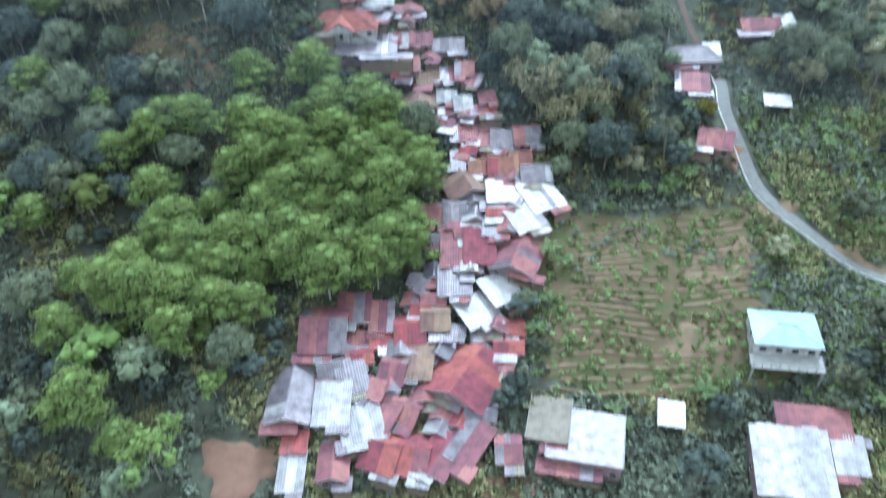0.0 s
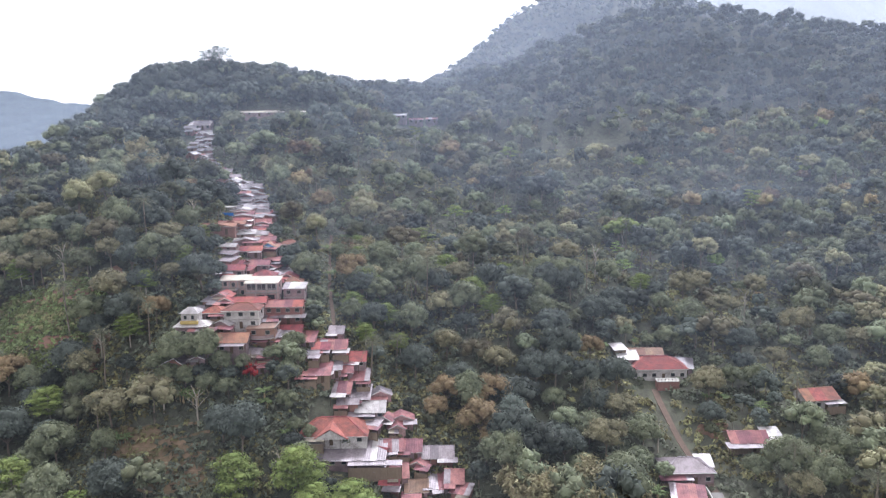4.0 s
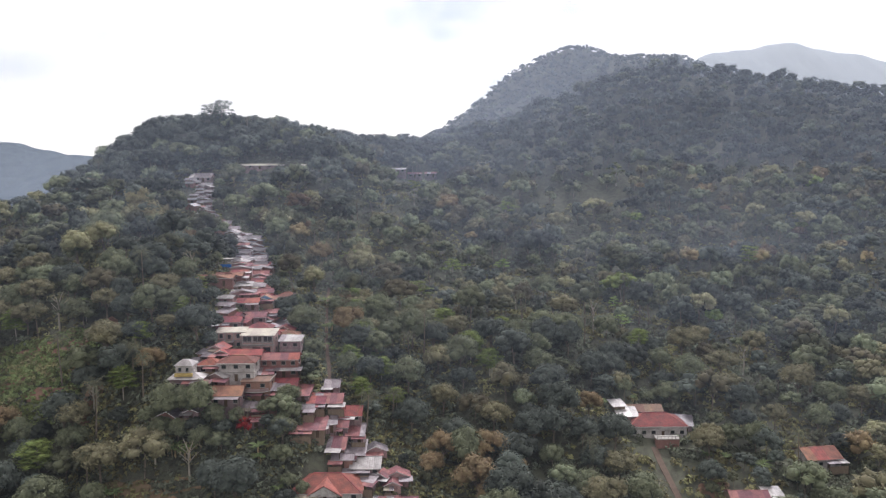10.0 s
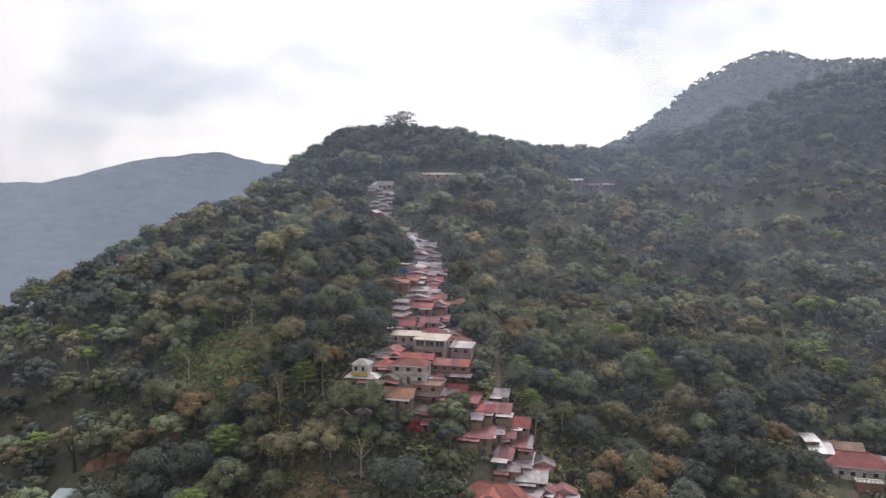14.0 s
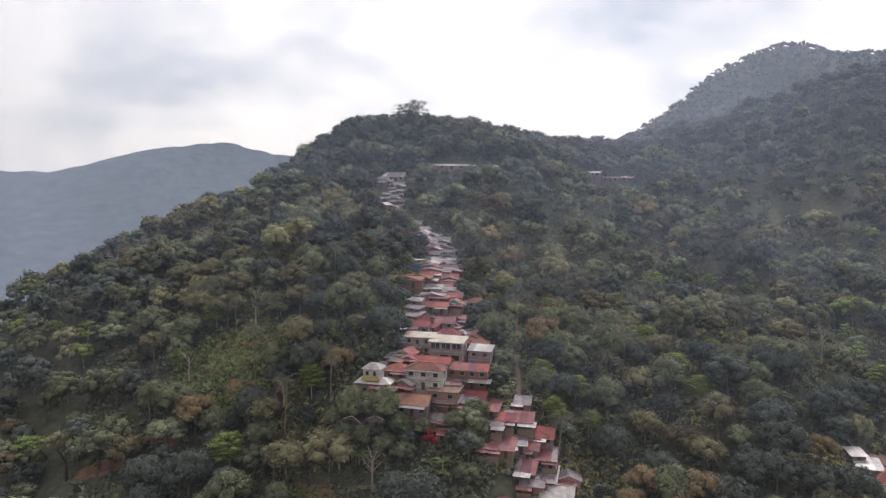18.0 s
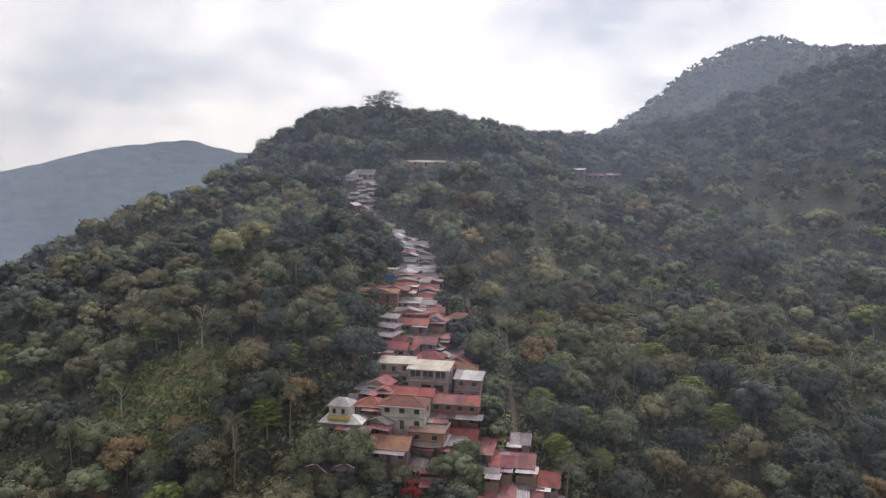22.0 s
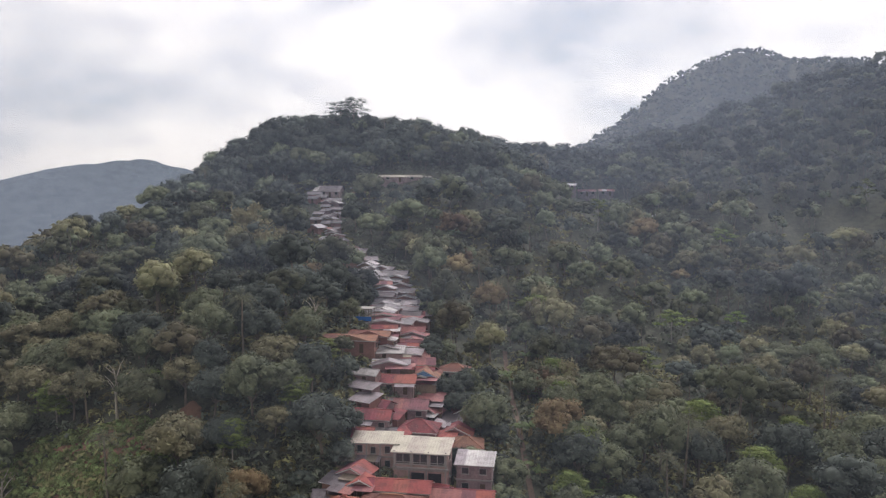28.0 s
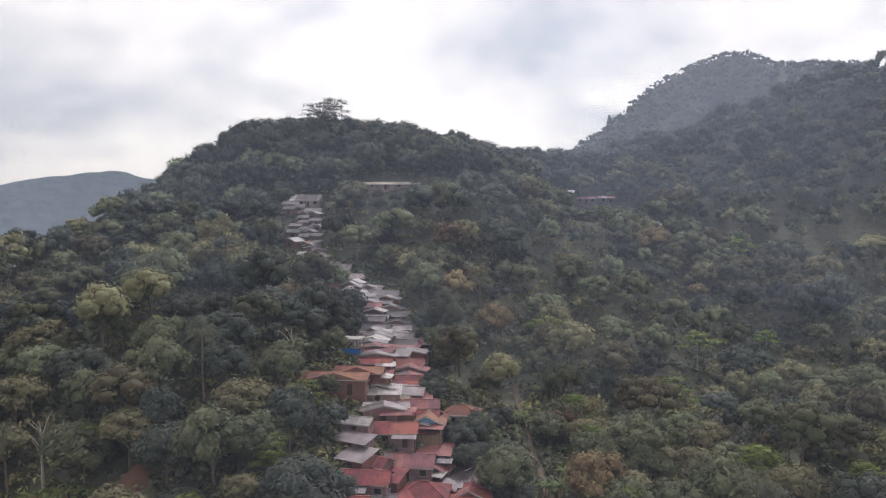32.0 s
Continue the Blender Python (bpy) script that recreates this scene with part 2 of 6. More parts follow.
WALLS = {
    "plaster": material("grey_plaster", (0.31, 0.222, 0.228), rough=0.9, vary=0.15, second=(0.14, 0.105, 0.107), scale=1.5, by_object=0.2, bump=0.15, coords="World"),
    "white": material("white_plaster", (0.54, 0.51, 0.5), rough=0.85, vary=0.15, second=(0.2, 0.18, 0.165), scale=1.5, bump=0.1, coords="World"),
    "pink": material("dusty_pink_plaster", (0.42, 0.272, 0.27), rough=0.9, vary=0.15, second=(0.19, 0.135, 0.125), scale=1.5, by_object=0.1, bump=0.15, coords="World"),
    "brick": material("bare_brick", (0.28, 0.15, 0.13), rough=0.92, second=(0.18, 0.1, 0.085), scale=3, by_object=0.15, bump=0.4, coords="World"),
    "wood": material("weathered_boards", (0.25, 0.19, 0.14), rough=0.9, second=(0.15, 0.115, 0.085), scale=3, bump=0.3, coords="World", streak=(3, 3, 0.6)),
    "yellow": material("yellow_paint", (0.5, 0.38, 0.14), rough=0.8, scale=3, coords="World"),
    "blue": material("blue_paint", (0.2, 0.36, 0.62), rough=0.7, scale=3, coords="World"),
}
WALL_WORDS = {"pink": "dusty pink plastered walls", "plaster": "grey plastered walls", "white": "white walls", "brick": "bare brick walls", "wood": "wooden walls"}
TRIM = material("pale_trim", (0.33, 0.31, 0.295), rough=0.8, scale=3, coords="World")
EDGE = material("pale_metal_edge", (0.72, 0.7, 0.69), rough=0.6, scale=3, by_object=0.25, coords="World")
DARK_WOOD = material("dark_timber", (0.11, 0.075, 0.05), rough=0.7, scale=3, coords="World")
GLASS = material("dark_glass", (0.03, 0.035, 0.04), rough=0.12, vary=0.3, spec=0.6, coords="World")
CONCRETE = material("raw_concrete", (0.4, 0.385, 0.36), rough=0.9, second=(0.24, 0.23, 0.21), scale=2, bump=0.2, coords="World")
BAMBOO_POLE = material("bamboo_pole", (0.45, 0.36, 0.2), rough=0.7, scale=3, coords="World")
TARP = material("blue_tarpaulin", (0.03, 0.16, 0.5), rough=0.5, scale=3, coords="World")


def haze_sheet_material(name, thin):
    """Surface of the added haze sheets: mostly clear, tinted blue for aerial haze, with pale drifting patches."""
    mat = bpy.data.materials.new(name)
    mat.use_nodes = True
    n, l = mat.node_tree.nodes, mat.node_tree.links
    n.remove(n["Principled BSDF"])
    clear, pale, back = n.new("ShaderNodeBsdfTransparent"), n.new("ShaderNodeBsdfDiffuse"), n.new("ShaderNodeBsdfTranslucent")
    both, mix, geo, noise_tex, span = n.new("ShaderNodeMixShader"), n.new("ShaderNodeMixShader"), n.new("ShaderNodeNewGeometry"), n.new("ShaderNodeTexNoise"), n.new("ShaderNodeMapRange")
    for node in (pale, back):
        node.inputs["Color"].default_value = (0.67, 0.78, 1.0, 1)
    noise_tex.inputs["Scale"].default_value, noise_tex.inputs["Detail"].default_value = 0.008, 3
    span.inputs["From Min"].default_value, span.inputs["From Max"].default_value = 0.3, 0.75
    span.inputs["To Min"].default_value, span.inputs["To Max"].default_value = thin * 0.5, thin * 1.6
    l.new(geo.outputs["Position"], noise_tex.inputs["Vector"])
    l.new(noise_tex.outputs["Fac"], span.inputs["Value"])
    l.new(span.outputs["Result"], mix.inputs[0])
    both.inputs[0].default_value = 0.5
    l.new(pale.outputs[0], both.inputs[1])
    l.new(back.outputs[0], both.inputs[2])
    l.new(clear.outputs[0], mix.inputs[1])
    l.new(both.outputs[0], mix.inputs[2])
    l.new(mix.outputs[0], n["Material Output"].inputs["Surface"])
    return mat


# ---- mesh tools ----
def mesh_from(name, verts, faces, mats, tint=None, smooth=False, mat_index=None):
    """A mesh from arrays: verts (n, 3) and faces (all quads or all triangles, or a list)."""
    me = bpy.data.meshes.new(name)
    verts = np.asarray(verts, np.float32)
    if isinstance(faces, np.ndarray):
        k = faces.shape[1]
        me.vertices.add(len(verts))
        me.vertices.foreach_set("co", verts.ravel())
        me.loops.add(faces.size)
        me.loops.foreach_set("vertex_index", faces.ravel().astype(np.int32))
        me.polygons.add(len(faces))
        me.polygons.foreach_set("loop_start", np.arange(0, faces.size, k, dtype=np.int32))
        me.update(calc_edges=True)
    else:
        me.from_pydata([tuple(v) for v in verts.tolist()], [], faces)
    for m in mats if isinstance(mats, (list, tuple)) else [mats]:
        me.materials.append(m)
    if tint is not None:
        at = me.attributes.new("tint", "FLOAT", "POINT")
        at.data.foreach_set("value", np.asarray(tint, np.float32))
    if mat_index is not None:
        me.polygons.foreach_set("material_index", np.asarray(mat_index, np.int32))
    if smooth:
        me.polygons.foreach_set("use_smooth", np.ones(len(me.polygons), bool))
    return me


def part(name, me, parent, label="", m=None):
    ob = new(name, me)
    ob.parent = parent
    if m is not None:
        ob.matrix_local = m
    if label:
        ob["label"] = label
    return ob


def box_mesh(name, size, mat, bevel=0.0, base=True):
    """A box with slightly eased edges, standing on its base."""
    bm = bmesh.new()
    bmesh.ops.create_cube(bm, size=1.0)
    for v in bm.verts:
        v.co = Vector((v.co.x * size[0], v.co.y * size[1], (v.co.z + (0.5 if base else 0)) * size[2]))
    if bevel:
        bmesh.ops.bevel(bm, geom=bm.edges[:], offset=bevel, segments=1, affect="EDGES")
    me = bpy.data.meshes.new(name)
    bm.to_mesh(me)
    bm.free()
    me.materials.append(mat)
    return me


def tube(points, radii, sides=6):
    """Verts and quads of a tapered tube along points."""
    pts = np.asarray(points, float)
    out, faces = [], []
    for i, p in enumerate(pts):
        d = pts[min(i + 1, len(pts) - 1)] - pts[max(i - 1, 0)]
        d /= np.linalg.norm(d) + 1e-9
        a = np.cross(d, (0.31, 0.95, 0.1))
        a /= np.linalg.norm(a)
        b = np.cross(d, a)
        for k in range(sides):
            w = 2 * math.pi * k / sides
            out.append(p + radii[i] * (math.cos(w) * a + math.sin(w) * b))
    for i in range(len(pts) - 1):
        for k in range(sides):
            faces.append((i * sides + k, i * sides + (k + 1) % sides, (i + 1) * sides + (k + 1) % sides, (i + 1) * sides + k))
    return np.array(out), np.array(faces)


def joined(pieces):
    vs, fs, n = [], [], 0
    for v, f in pieces:
        vs.append(v)
        fs.append(f + n)
        n += len(v)
    return np.concatenate(vs), np.concatenate(fs)


# ---- the lie of the land: crest lines, hollows and foot slopes as spot heights (x, y, z) ----
PLAN = 1.4   # metres to one unit of the plan; the plan's numbers below are in these units
VILLAGE_SPUR = [(-8, 40, 8), (-4, 62, 15), (-2, 78, 19), (2, 92, 23), (4, 104, 26), (-2, 118, 30), (-8, 128, 34), (-12, 138, 40), (-20, 148, 47),
                (-32, 144, 51), (-48, 147, 57.5), (-40, 163, 62.3), (-33, 162, 60.5), (-46, 178, 66), (-52, 197, 73), (-60, 217, 76), (-66, 234, 79), (-76, 256, 85), (-86, 288, 95)]
KNOLL = [(-96, 302, 105), (-88, 318, 113.5), (-60, 322, 110.5), (-116, 314, 114), (-126, 316, 105), (-68, 295, 104), (-146, 322, 84), (-50, 292, 101.5), (-24, 344, 98), (-30, 372, 106), (8, 395, 107)]
WEST_FLANK = [(-40, 118, 31), (-52, 136, 43), (-75, 146, 47), (-96, 155, 51), (-88, 166, 61), (-76, 175, 73), (-98, 184, 68), (-125, 280, 95), (-128, 225, 79.5),
              (-154, 233, 76.5), (-176, 262, 64), (-200, 205, 44), (-225, 300, 0), (-40, 80, 20), (-80, 100, 26), (-130, 140, 34), (-70, 50, 8), (-160, 90, 10), (-280, 220, -60)]
EAST_HOLLOW = [(-14, 166, 54), (8, 194, 59), (20, 167, 50), (34, 155, 43), (52, 160, 42), (15, 205, 60.5), (16, 247, 62), (-12, 212, 61), (56, 294, 76), (0, 317, 87), (90, 240, 58),
               (26, 132, 35), (45, 118, 31), (62, 108, 28), (30, 92, 23), (50, 75, 18), (85, 150, 38), (125, 195, 46), (60, 50, 12), (120, 80, 16), (140, 130, 29)]
EAST_RIDGE = [(14, 400, 109), (42, 413, 120), (72, 436, 132), (112, 466, 153), (140, 460, 153), (186, 457, 147), (247, 429, 134), (320, 410, 122), (29, 361, 102), (41, 365, 105), (81, 380, 114), (61, 345, 101), (136, 400, 126),
              (110, 305, 83), (150, 290, 76), (34, 264, 66), (200, 350, 98), (260, 330, 96), (300, 480, 128), (330, 600, 120), (210, 610, 115), (60, 560, 90), (-40, 480, 96), (-120, 420, 80), (-260, 420, -60)]
MOUNTAIN = [(-400, -60), (-140, 60), (-60, 96), (-12, 126), (8, 141), (34, 160), (60, 181), (80, 192), (111, 201), (162, 200), (214, 195), (240, 186), (276, 178), (350, 174), (400, 165), (560, 90), (800, -40)]
SPOTS = np.array(VILLAGE_SPUR + KNOLL + WEST_FLANK + EAST_HOLLOW + EAST_RIDGE, float)


def thin_plate(r):
    return r * r * np.log(r + 1e-6)


def solve_plate(spots, give=8.0):
    n = len(spots)
    a = np.zeros((n + 3, n + 3))
    p = spots[:, :2] / 100
    a[:n, :n] = thin_plate(np.hypot(p[:, None, 0] - p[None, :, 0], p[:, None, 1] - p[None, :, 1])) + np.eye(n) * give * 1e-3
    a[:n, n], a[:n, n + 1:] = 1, p
    a[n:, :n] = a[:n, n:].T
    return np.linalg.solve(a, np.r_[spots[:, 2], 0, 0, 0])


PLATE = solve_plate(SPOTS)


def height(x, y):
    """Height of the ground in metres at x, y in metres (arrays or numbers)."""
    x, y = np.asarray(x, float) / PLAN, np.asarray(y, float) / PLAN
    z = np.full(np.broadcast(x, y).shape, PLATE[-3])
    z = z + PLATE[-2] * x / 100 + PLATE[-1] * y / 100
    for k, (sx, sy, _) in enumerate(SPOTS):
        z = z + PLATE[k] * thin_plate(np.hypot(x - sx, y - sy) / 100)
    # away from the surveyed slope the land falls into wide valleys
    far = np.clip((np.hypot((x - 20) / 1.15, (y - 270) / 1.25) - 230) / 160, 0, 1)
    far = far * far * (3 - 2 * far)
    low = -110 + 15 * np.sin(x / 210) * np.cos(y / 260)
    z = z * (1 - far) + low * far
    # the mountain behind: its crest falls away to both sides
    crest = np.interp(x, [p[0] for p in MOUNTAIN], [p[1] for p in MOUNTAIN])
    off = np.abs(y - 700 - 0.12 * (x - 150))
    peak = crest - 0.62 * np.sqrt(off * off + 900) + 18 + 2.6 * np.sin(x / 23 + y / 31) + 1.6 * np.sin(x / 11 - y / 17)
    d = z - peak
    z = 0.5 * (z + peak + np.sqrt(d * d + 120))
    z = z + 1.1 * np.sin(x / 9.3 + y / 14) * np.sin(y / 11 - x / 23) + 0.5 * np.sin(x / 3.7 - y / 5.1)
    return z * PLAN


# ---- ground ----
def axis(marks, steps, far_low, far_high):
    """Grid lines: even steps between the marks, then wider and wider to the horizon."""
    inner = []
    for low, high, step in zip(marks, marks[1:], steps):
        inner += list(np.arange(low, high, step))
    inner.append(marks[-1])
    left, a, d = [], inner[0], steps[0]
    while a > far_low:
        d *= 1.25
        a -= d
        left.append(a)
    a, d = inner[-1], steps[-1]
    while a < far_high:
        d *= 1.25
        a += d
        inner.append(a)
    return np.array(left[::-1] + inner)


gx, gy = PLAN * axis((-320, -200, 240, 520), (7, 2.5, 7), -2900, 2900), PLAN * axis((10, 420, 790), (2.5, 6), -2800, 3100)
GX, GY = np.meshgrid(gx, gy)
GZ = height(GX, GY)
nx, ny = len(gx), len(gy)
idx = np.arange(nx * ny).reshape(ny, nx)
quads = np.stack([idx[:-1, :-1], idx[:-1, 1:], idx[1:, 1:], idx[1:, :-1]], -1).reshape(-1, 4)
ground = new("ground", mesh_from("ground", np.stack([GX, GY, GZ], -1).reshape(-1, 3), quads, GROUND, smooth=True))
tagged(ground, "steep green and brown hillside soil with undergrowth", "ground", kind="structure")


# ---- houses ----
def sheet_mesh(mat, key):
    """A unit roof sheet, one by one, with shallow waves and thickness."""
    n, vs, fs = 4, [], []
    for i in range(n * 2 + 1):
        x = i / (n * 2) - 0.5
        up = 0.5 if i % 2 else 0.0
        for y in (-0.5, 0.5):
            vs += [(x, y, up + 1.0), (x, y, up)]
    for i in range(n * 2):
        a, b = i * 4, i * 4 + 4
        fs += [(a, b, b + 2, a + 2), (a + 1, a + 3, b + 3, b + 1), (a, a + 1, b + 1, b), (a + 2, b + 2, b + 3, a + 3)]
    fs += [(0, 2, 3, 1), (n * 8, n * 8 + 1, n * 8 + 3, n * 8 + 2)]
    return mesh_from("roof_sheet", np.array(vs), fs, mat)


SHEETS = {k: sheet_mesh(m, k) for k, m in ROOFS.items()}
UNIT_PANE = box_mesh("pane", (1, 1, 1), GLASS, base=False)
UNIT_FRAME = box_mesh("window_frame", (1, 1, 1), TRIM, base=False)
UNIT_DOOR = box_mesh("door", (1, 1, 1), DARK_WOOD, base=False)
UNIT_TRIM = box_mesh("fascia", (1, 1, 1), TRIM, base=False)
UNIT_EDGE = box_mesh("roof_edge", (1, 1, 1), EDGE, base=False)
UNIT_CAP = {k: box_mesh("ridge_cap", (1, 1, 1), m, base=False) for k, m in ROOFS.items()}
UNIT_POST = box_mesh("post", (1, 1, 1), DARK_WOOD, base=False)
UNIT_SCREEN = box_mesh("screen", (1, 1, 1), WALLS["wood"], base=False)
FOOT = []   # plan of what stands on the slope: x, y, radius
rng = random.Random(7)


def scaled(x, y, z, sx, sy, sz, rx=0, ry=0, rz=0):
    return Matrix.LocRotScale((x, y, z), Euler([radians(a) for a in (rx, ry, rz)]), (sx, sy, sz))


def slope_sheets(roof, parent, corner, along, down, width):
    """Cover one slope with sheets side by side. corner: middle of the upper edge; along: unit vector; down: vector to the eave."""
    along, down = Vector(along), Vector(down)
    length = down.length
    up = along.cross(down.normalized())
    if up.z < 0:
        up = -up
    tiled = roof in ("red", "orange", "brown")
    count = max(2, round(width / (3.2 if tiled else 2.0)))
    cuts = [0.0] + [(i + rng.uniform(-0.25, 0.25)) / count for i in range(1, count)] + [1.0]
    for i in range(count):
        step, mid = (cuts[i + 1] - cuts[i]) * width, (cuts[i + 1] + cuts[i]) / 2
        c = Vector(corner) + along * (mid - 0.5) * width + down * 0.5 + up * (0.02 + 0.015 * (i % 2) + rng.uniform(0, 0.02))
        rot = Matrix((along, down.normalized(), up)).transposed()
        if rot.determinant() < 0:
            rot = Matrix((-along, down.normalized(), up)).transposed()
        m = Matrix.Translation(c + down * rng.uniform(-0.01, 0.03)) @ rot.to_4x4() @ Matrix.Diagonal((step * 1.03, length * rng.uniform(1.0, 1.02 if tiled else 1.06), 0.05, 1))
        part("roof_sheet", SHEETS[SWAP[roof] if rng.random() < (0.0 if roof in ("teal", "cream") else (0.05 if tiled else 0.12)) else roof], parent, m=m)


SWAP = {"slate": "grey", "cream": "tan", "grey": "white", "white": "grey", "red": "rust", "orange": "red", "brown": "orange", "rust": "grey", "tan": "grey", "teal": "white"}


def gable_walls(w, d, h, rise, along_x, mat, sink):
    """Walls with gable ends as one closed mesh, its foot below the slope."""
    a, b = w / 2, d / 2
    if rise <= 0.01:
        v = [(-a, -b, -sink), (a, -b, -sink), (a, b, -sink), (-a, b, -sink), (-a, -b, h), (a, -b, h), (a, b, h), (-a, b, h)]
        f = [(0, 1, 5, 4), (1, 2, 6, 5), (2, 3, 7, 6), (3, 0, 4, 7), (4, 5, 6, 7), (3, 2, 1, 0)]
    elif along_x:
        v = [(-a, -b, -sink), (a, -b, -sink), (a, b, -sink), (-a, b, -sink), (-a, -b, h), (a, -b, h), (a, b, h), (-a, b, h), (-a, 0, h + rise), (a, 0, h + rise)]
        f = [(0, 1, 5, 4), (1, 2, 6, 9, 5), (2, 3, 7, 6), (3, 0, 4, 8, 7), (4, 5, 9, 8), (6, 7, 8, 9), (3, 2, 1, 0)]
    else:
        v = [(-a, -b, -sink), (a, -b, -sink), (a, b, -sink), (-a, b, -sink), (-a, -b, h), (a, -b, h), (a, b, h), (-a, b, h), (0, -b, h + rise), (0, b, h + rise)]
        f = [(0, 1, 5, 8, 4), (1, 2, 6, 5), (2, 3, 7, 9, 6), (3, 0, 4, 7), (4, 8, 9, 7), (5, 6, 9, 8), (3, 2, 1, 0)]
    return mesh_from("wall", np.array(v, float), f, mat)


def opening(house, x, y, z, w, h, door=False, turn=0):
    """A window with frame, sill and pane, or a door, set into a wall that faces -y (turn 0) or sideways."""
    m = pose(x, y, z, 0, 0, turn)
    if door:
        part("door", UNIT_DOOR, house, "dark wooden door", m @ scaled(0, -0.02, 0, w, 0.09, h))
        return
    fr = part("window", UNIT_FRAME, house, m=m @ scaled(0, -0.02, 0, w, 0.1, h))
    part("pane", UNIT_PANE, fr, "dark glass", m=scaled(0, -0.3, 0, 0.88, 0.6, 0.88))
    part("window_sill", UNIT_TRIM, house, m=m @ scaled(0, -0.08, -h / 2 - 0.05, w + 0.2, 0.25, 0.08))


def dwelling(x, y, w, d, h, form, roof, wall, yaw=0.0, rise=None, lift=0.0, name="house", windows=None, storeys=None, label=""):
    """A house on the slope, its place, width and depth in plan units, its heights in metres. form: gable (ridge across), gabley (ridge down the slope), hip, shed or flat."""
    FOOT.append((x, y, math.hypot(w, d) / 2))
    x, y, w, d = x * PLAN, y * PLAN, w * PLAN, d * PLAN
    z = float(height(x, y - d * 0.25)) + lift
    sink = max(1.0, z - float(height(x, y - d / 2)) + 1.2)
    label = label or f"small house with {ROOF_WORDS[roof]} roof and {WALL_WORDS[wall]}"
    home = tagged(new(name), label, "house", "houses of the hillside village")
    home.matrix_world = pose(x, y, z, 0, 0, yaw)
    storeys = storeys or (2 if h > 4.4 else 1)
    over = 0.45
    span = d if form in ("gable", "hip") else w
    if rise is None:
        rise = {"gable": 0.24 * d, "gabley": 0.22 * w, "hip": 0.27 * min(w, d), "shed": 0.17 * d, "flat": 0.0}[form]
    gable = form in ("gable", "gabley")
    part("wall", gable_walls(w, d, h, rise if gable else 0.0, form == "gable", WALLS[wall], sink), home)
    if form == "gable":
        for s in (-1, 1):
            slope_sheets(roof, home, (0, 0, h + rise + 0.06), (1, 0, 0), (0, s * (d / 2 + over), -rise * (1 + 2 * over / d)), w + 2 * over)
            part("fascia", UNIT_EDGE, home, m=scaled(0, s * (d / 2 + over), h - rise * 2 * over / d + 0.02, w + 2 * over, 0.06, 0.16))
        part("ridge_cap", UNIT_CAP[roof], home, m=scaled(0, 0, h + rise + 0.12, w + 2 * over, 0.32, 0.1))
    elif form == "gabley":
        for s in (-1, 1):
            slope_sheets(roof, home, (0, 0, h + rise + 0.06), (0, 1, 0), (s * (w / 2 + over), 0, -rise * (1 + 2 * over / w)), d + 2 * over)
        part("ridge_cap", UNIT_CAP[roof], home, m=scaled(0, 0, h + rise + 0.12, 0.32, d + 2 * over, 0.1))
        for s in (-1, 1):
            tilt = math.degrees(math.atan2(rise, w / 2))
            part("barge_board", UNIT_EDGE, home, m=scaled(s * w / 4, -d / 2 - over, h + rise / 2, (w / 2 + over) / math.cos(radians(tilt)), 0.07, 0.18, 0, s * tilt, 0))
    elif form == "shed":
        tall = h + rise
        slope_sheets(roof, home, (0, d / 2 + over, tall + 0.05), (1, 0, 0), (0, -(d + 2 * over), -rise * (1 + 2 * over / d)), w + 2 * over)
        part("fascia", UNIT_EDGE, home, m=scaled(0, -d / 2 - over, h - rise * over / d + 0.0, w + 2 * over, 0.06, 0.14))
        part("back_wall", box_mesh("back_wall", (w, 0.2, rise), WALLS[wall]), home, m=pose(0, d / 2 - 0.1, h))
    elif form == "hip":
        a, b, top = w / 2 + over, d / 2 + over, h + rise
        r = max(0.3, a - b) if w >= d else 0.3
        q = 0.0 if w >= d else b - a
        vs = [(-a, -b, h), (a, -b, h), (a, b, h), (-a, b, h), (-r, -q, top), (r, -q, top), (r, q, top), (-r, q, top)]
        vs += [(p[0], p[1], h - 0.12) for p in vs[:4]]
        fs = [(0, 1, 5, 4), (1, 2, 6, 5), (2, 3, 7, 6), (3, 0, 4, 7), (4, 5, 6, 7), (8, 9, 1, 0), (9, 10, 2, 1), (10, 11, 3, 2), (11, 8, 0, 3), (11, 10, 9, 8)]
        part("roof", mesh_from("roof", np.array(vs, float), fs, ROOFS[roof + "_hip" if roof in ("red", "orange") else roof]), home)
        part("ridge_cap", UNIT_CAP[roof], home, m=scaled(0, 0, top + 0.05, 2 * r + 0.2, 0.3, 0.12))
        for sx in (-1, 1):
            v = Vector((sx * (a - r), -(b - q), -rise))
            mid = Vector((sx * r, -q, top)) + v / 2
            rot = v.to_track_quat("X", "Z").to_matrix().to_4x4()
            part("hip_cap", UNIT_CAP[roof], home, m=Matrix.Translation(mid) @ rot @ Matrix.Diagonal((v.length, 0.26, 0.1, 1)))
        part("fascia", UNIT_EDGE, home, m=scaled(0, -b, h - 0.1, 2 * a, 0.07, 0.18))
    else:
        part("roof", box_mesh("roof", (w + 0.7, d + 0.7, 0.18), ROOFS[roof], 0.03), home, m=pose(0, 0, h))
        for s in (-1, 1):
            part("parapet", UNIT_TRIM, home, m=scaled(s * (w / 2 + 0.25), 0, h + 0.33, 0.14, d + 0.6, 0.3))
    step = h / storeys
    n = windows if windows is not None else max(1, round(w / 2.8))
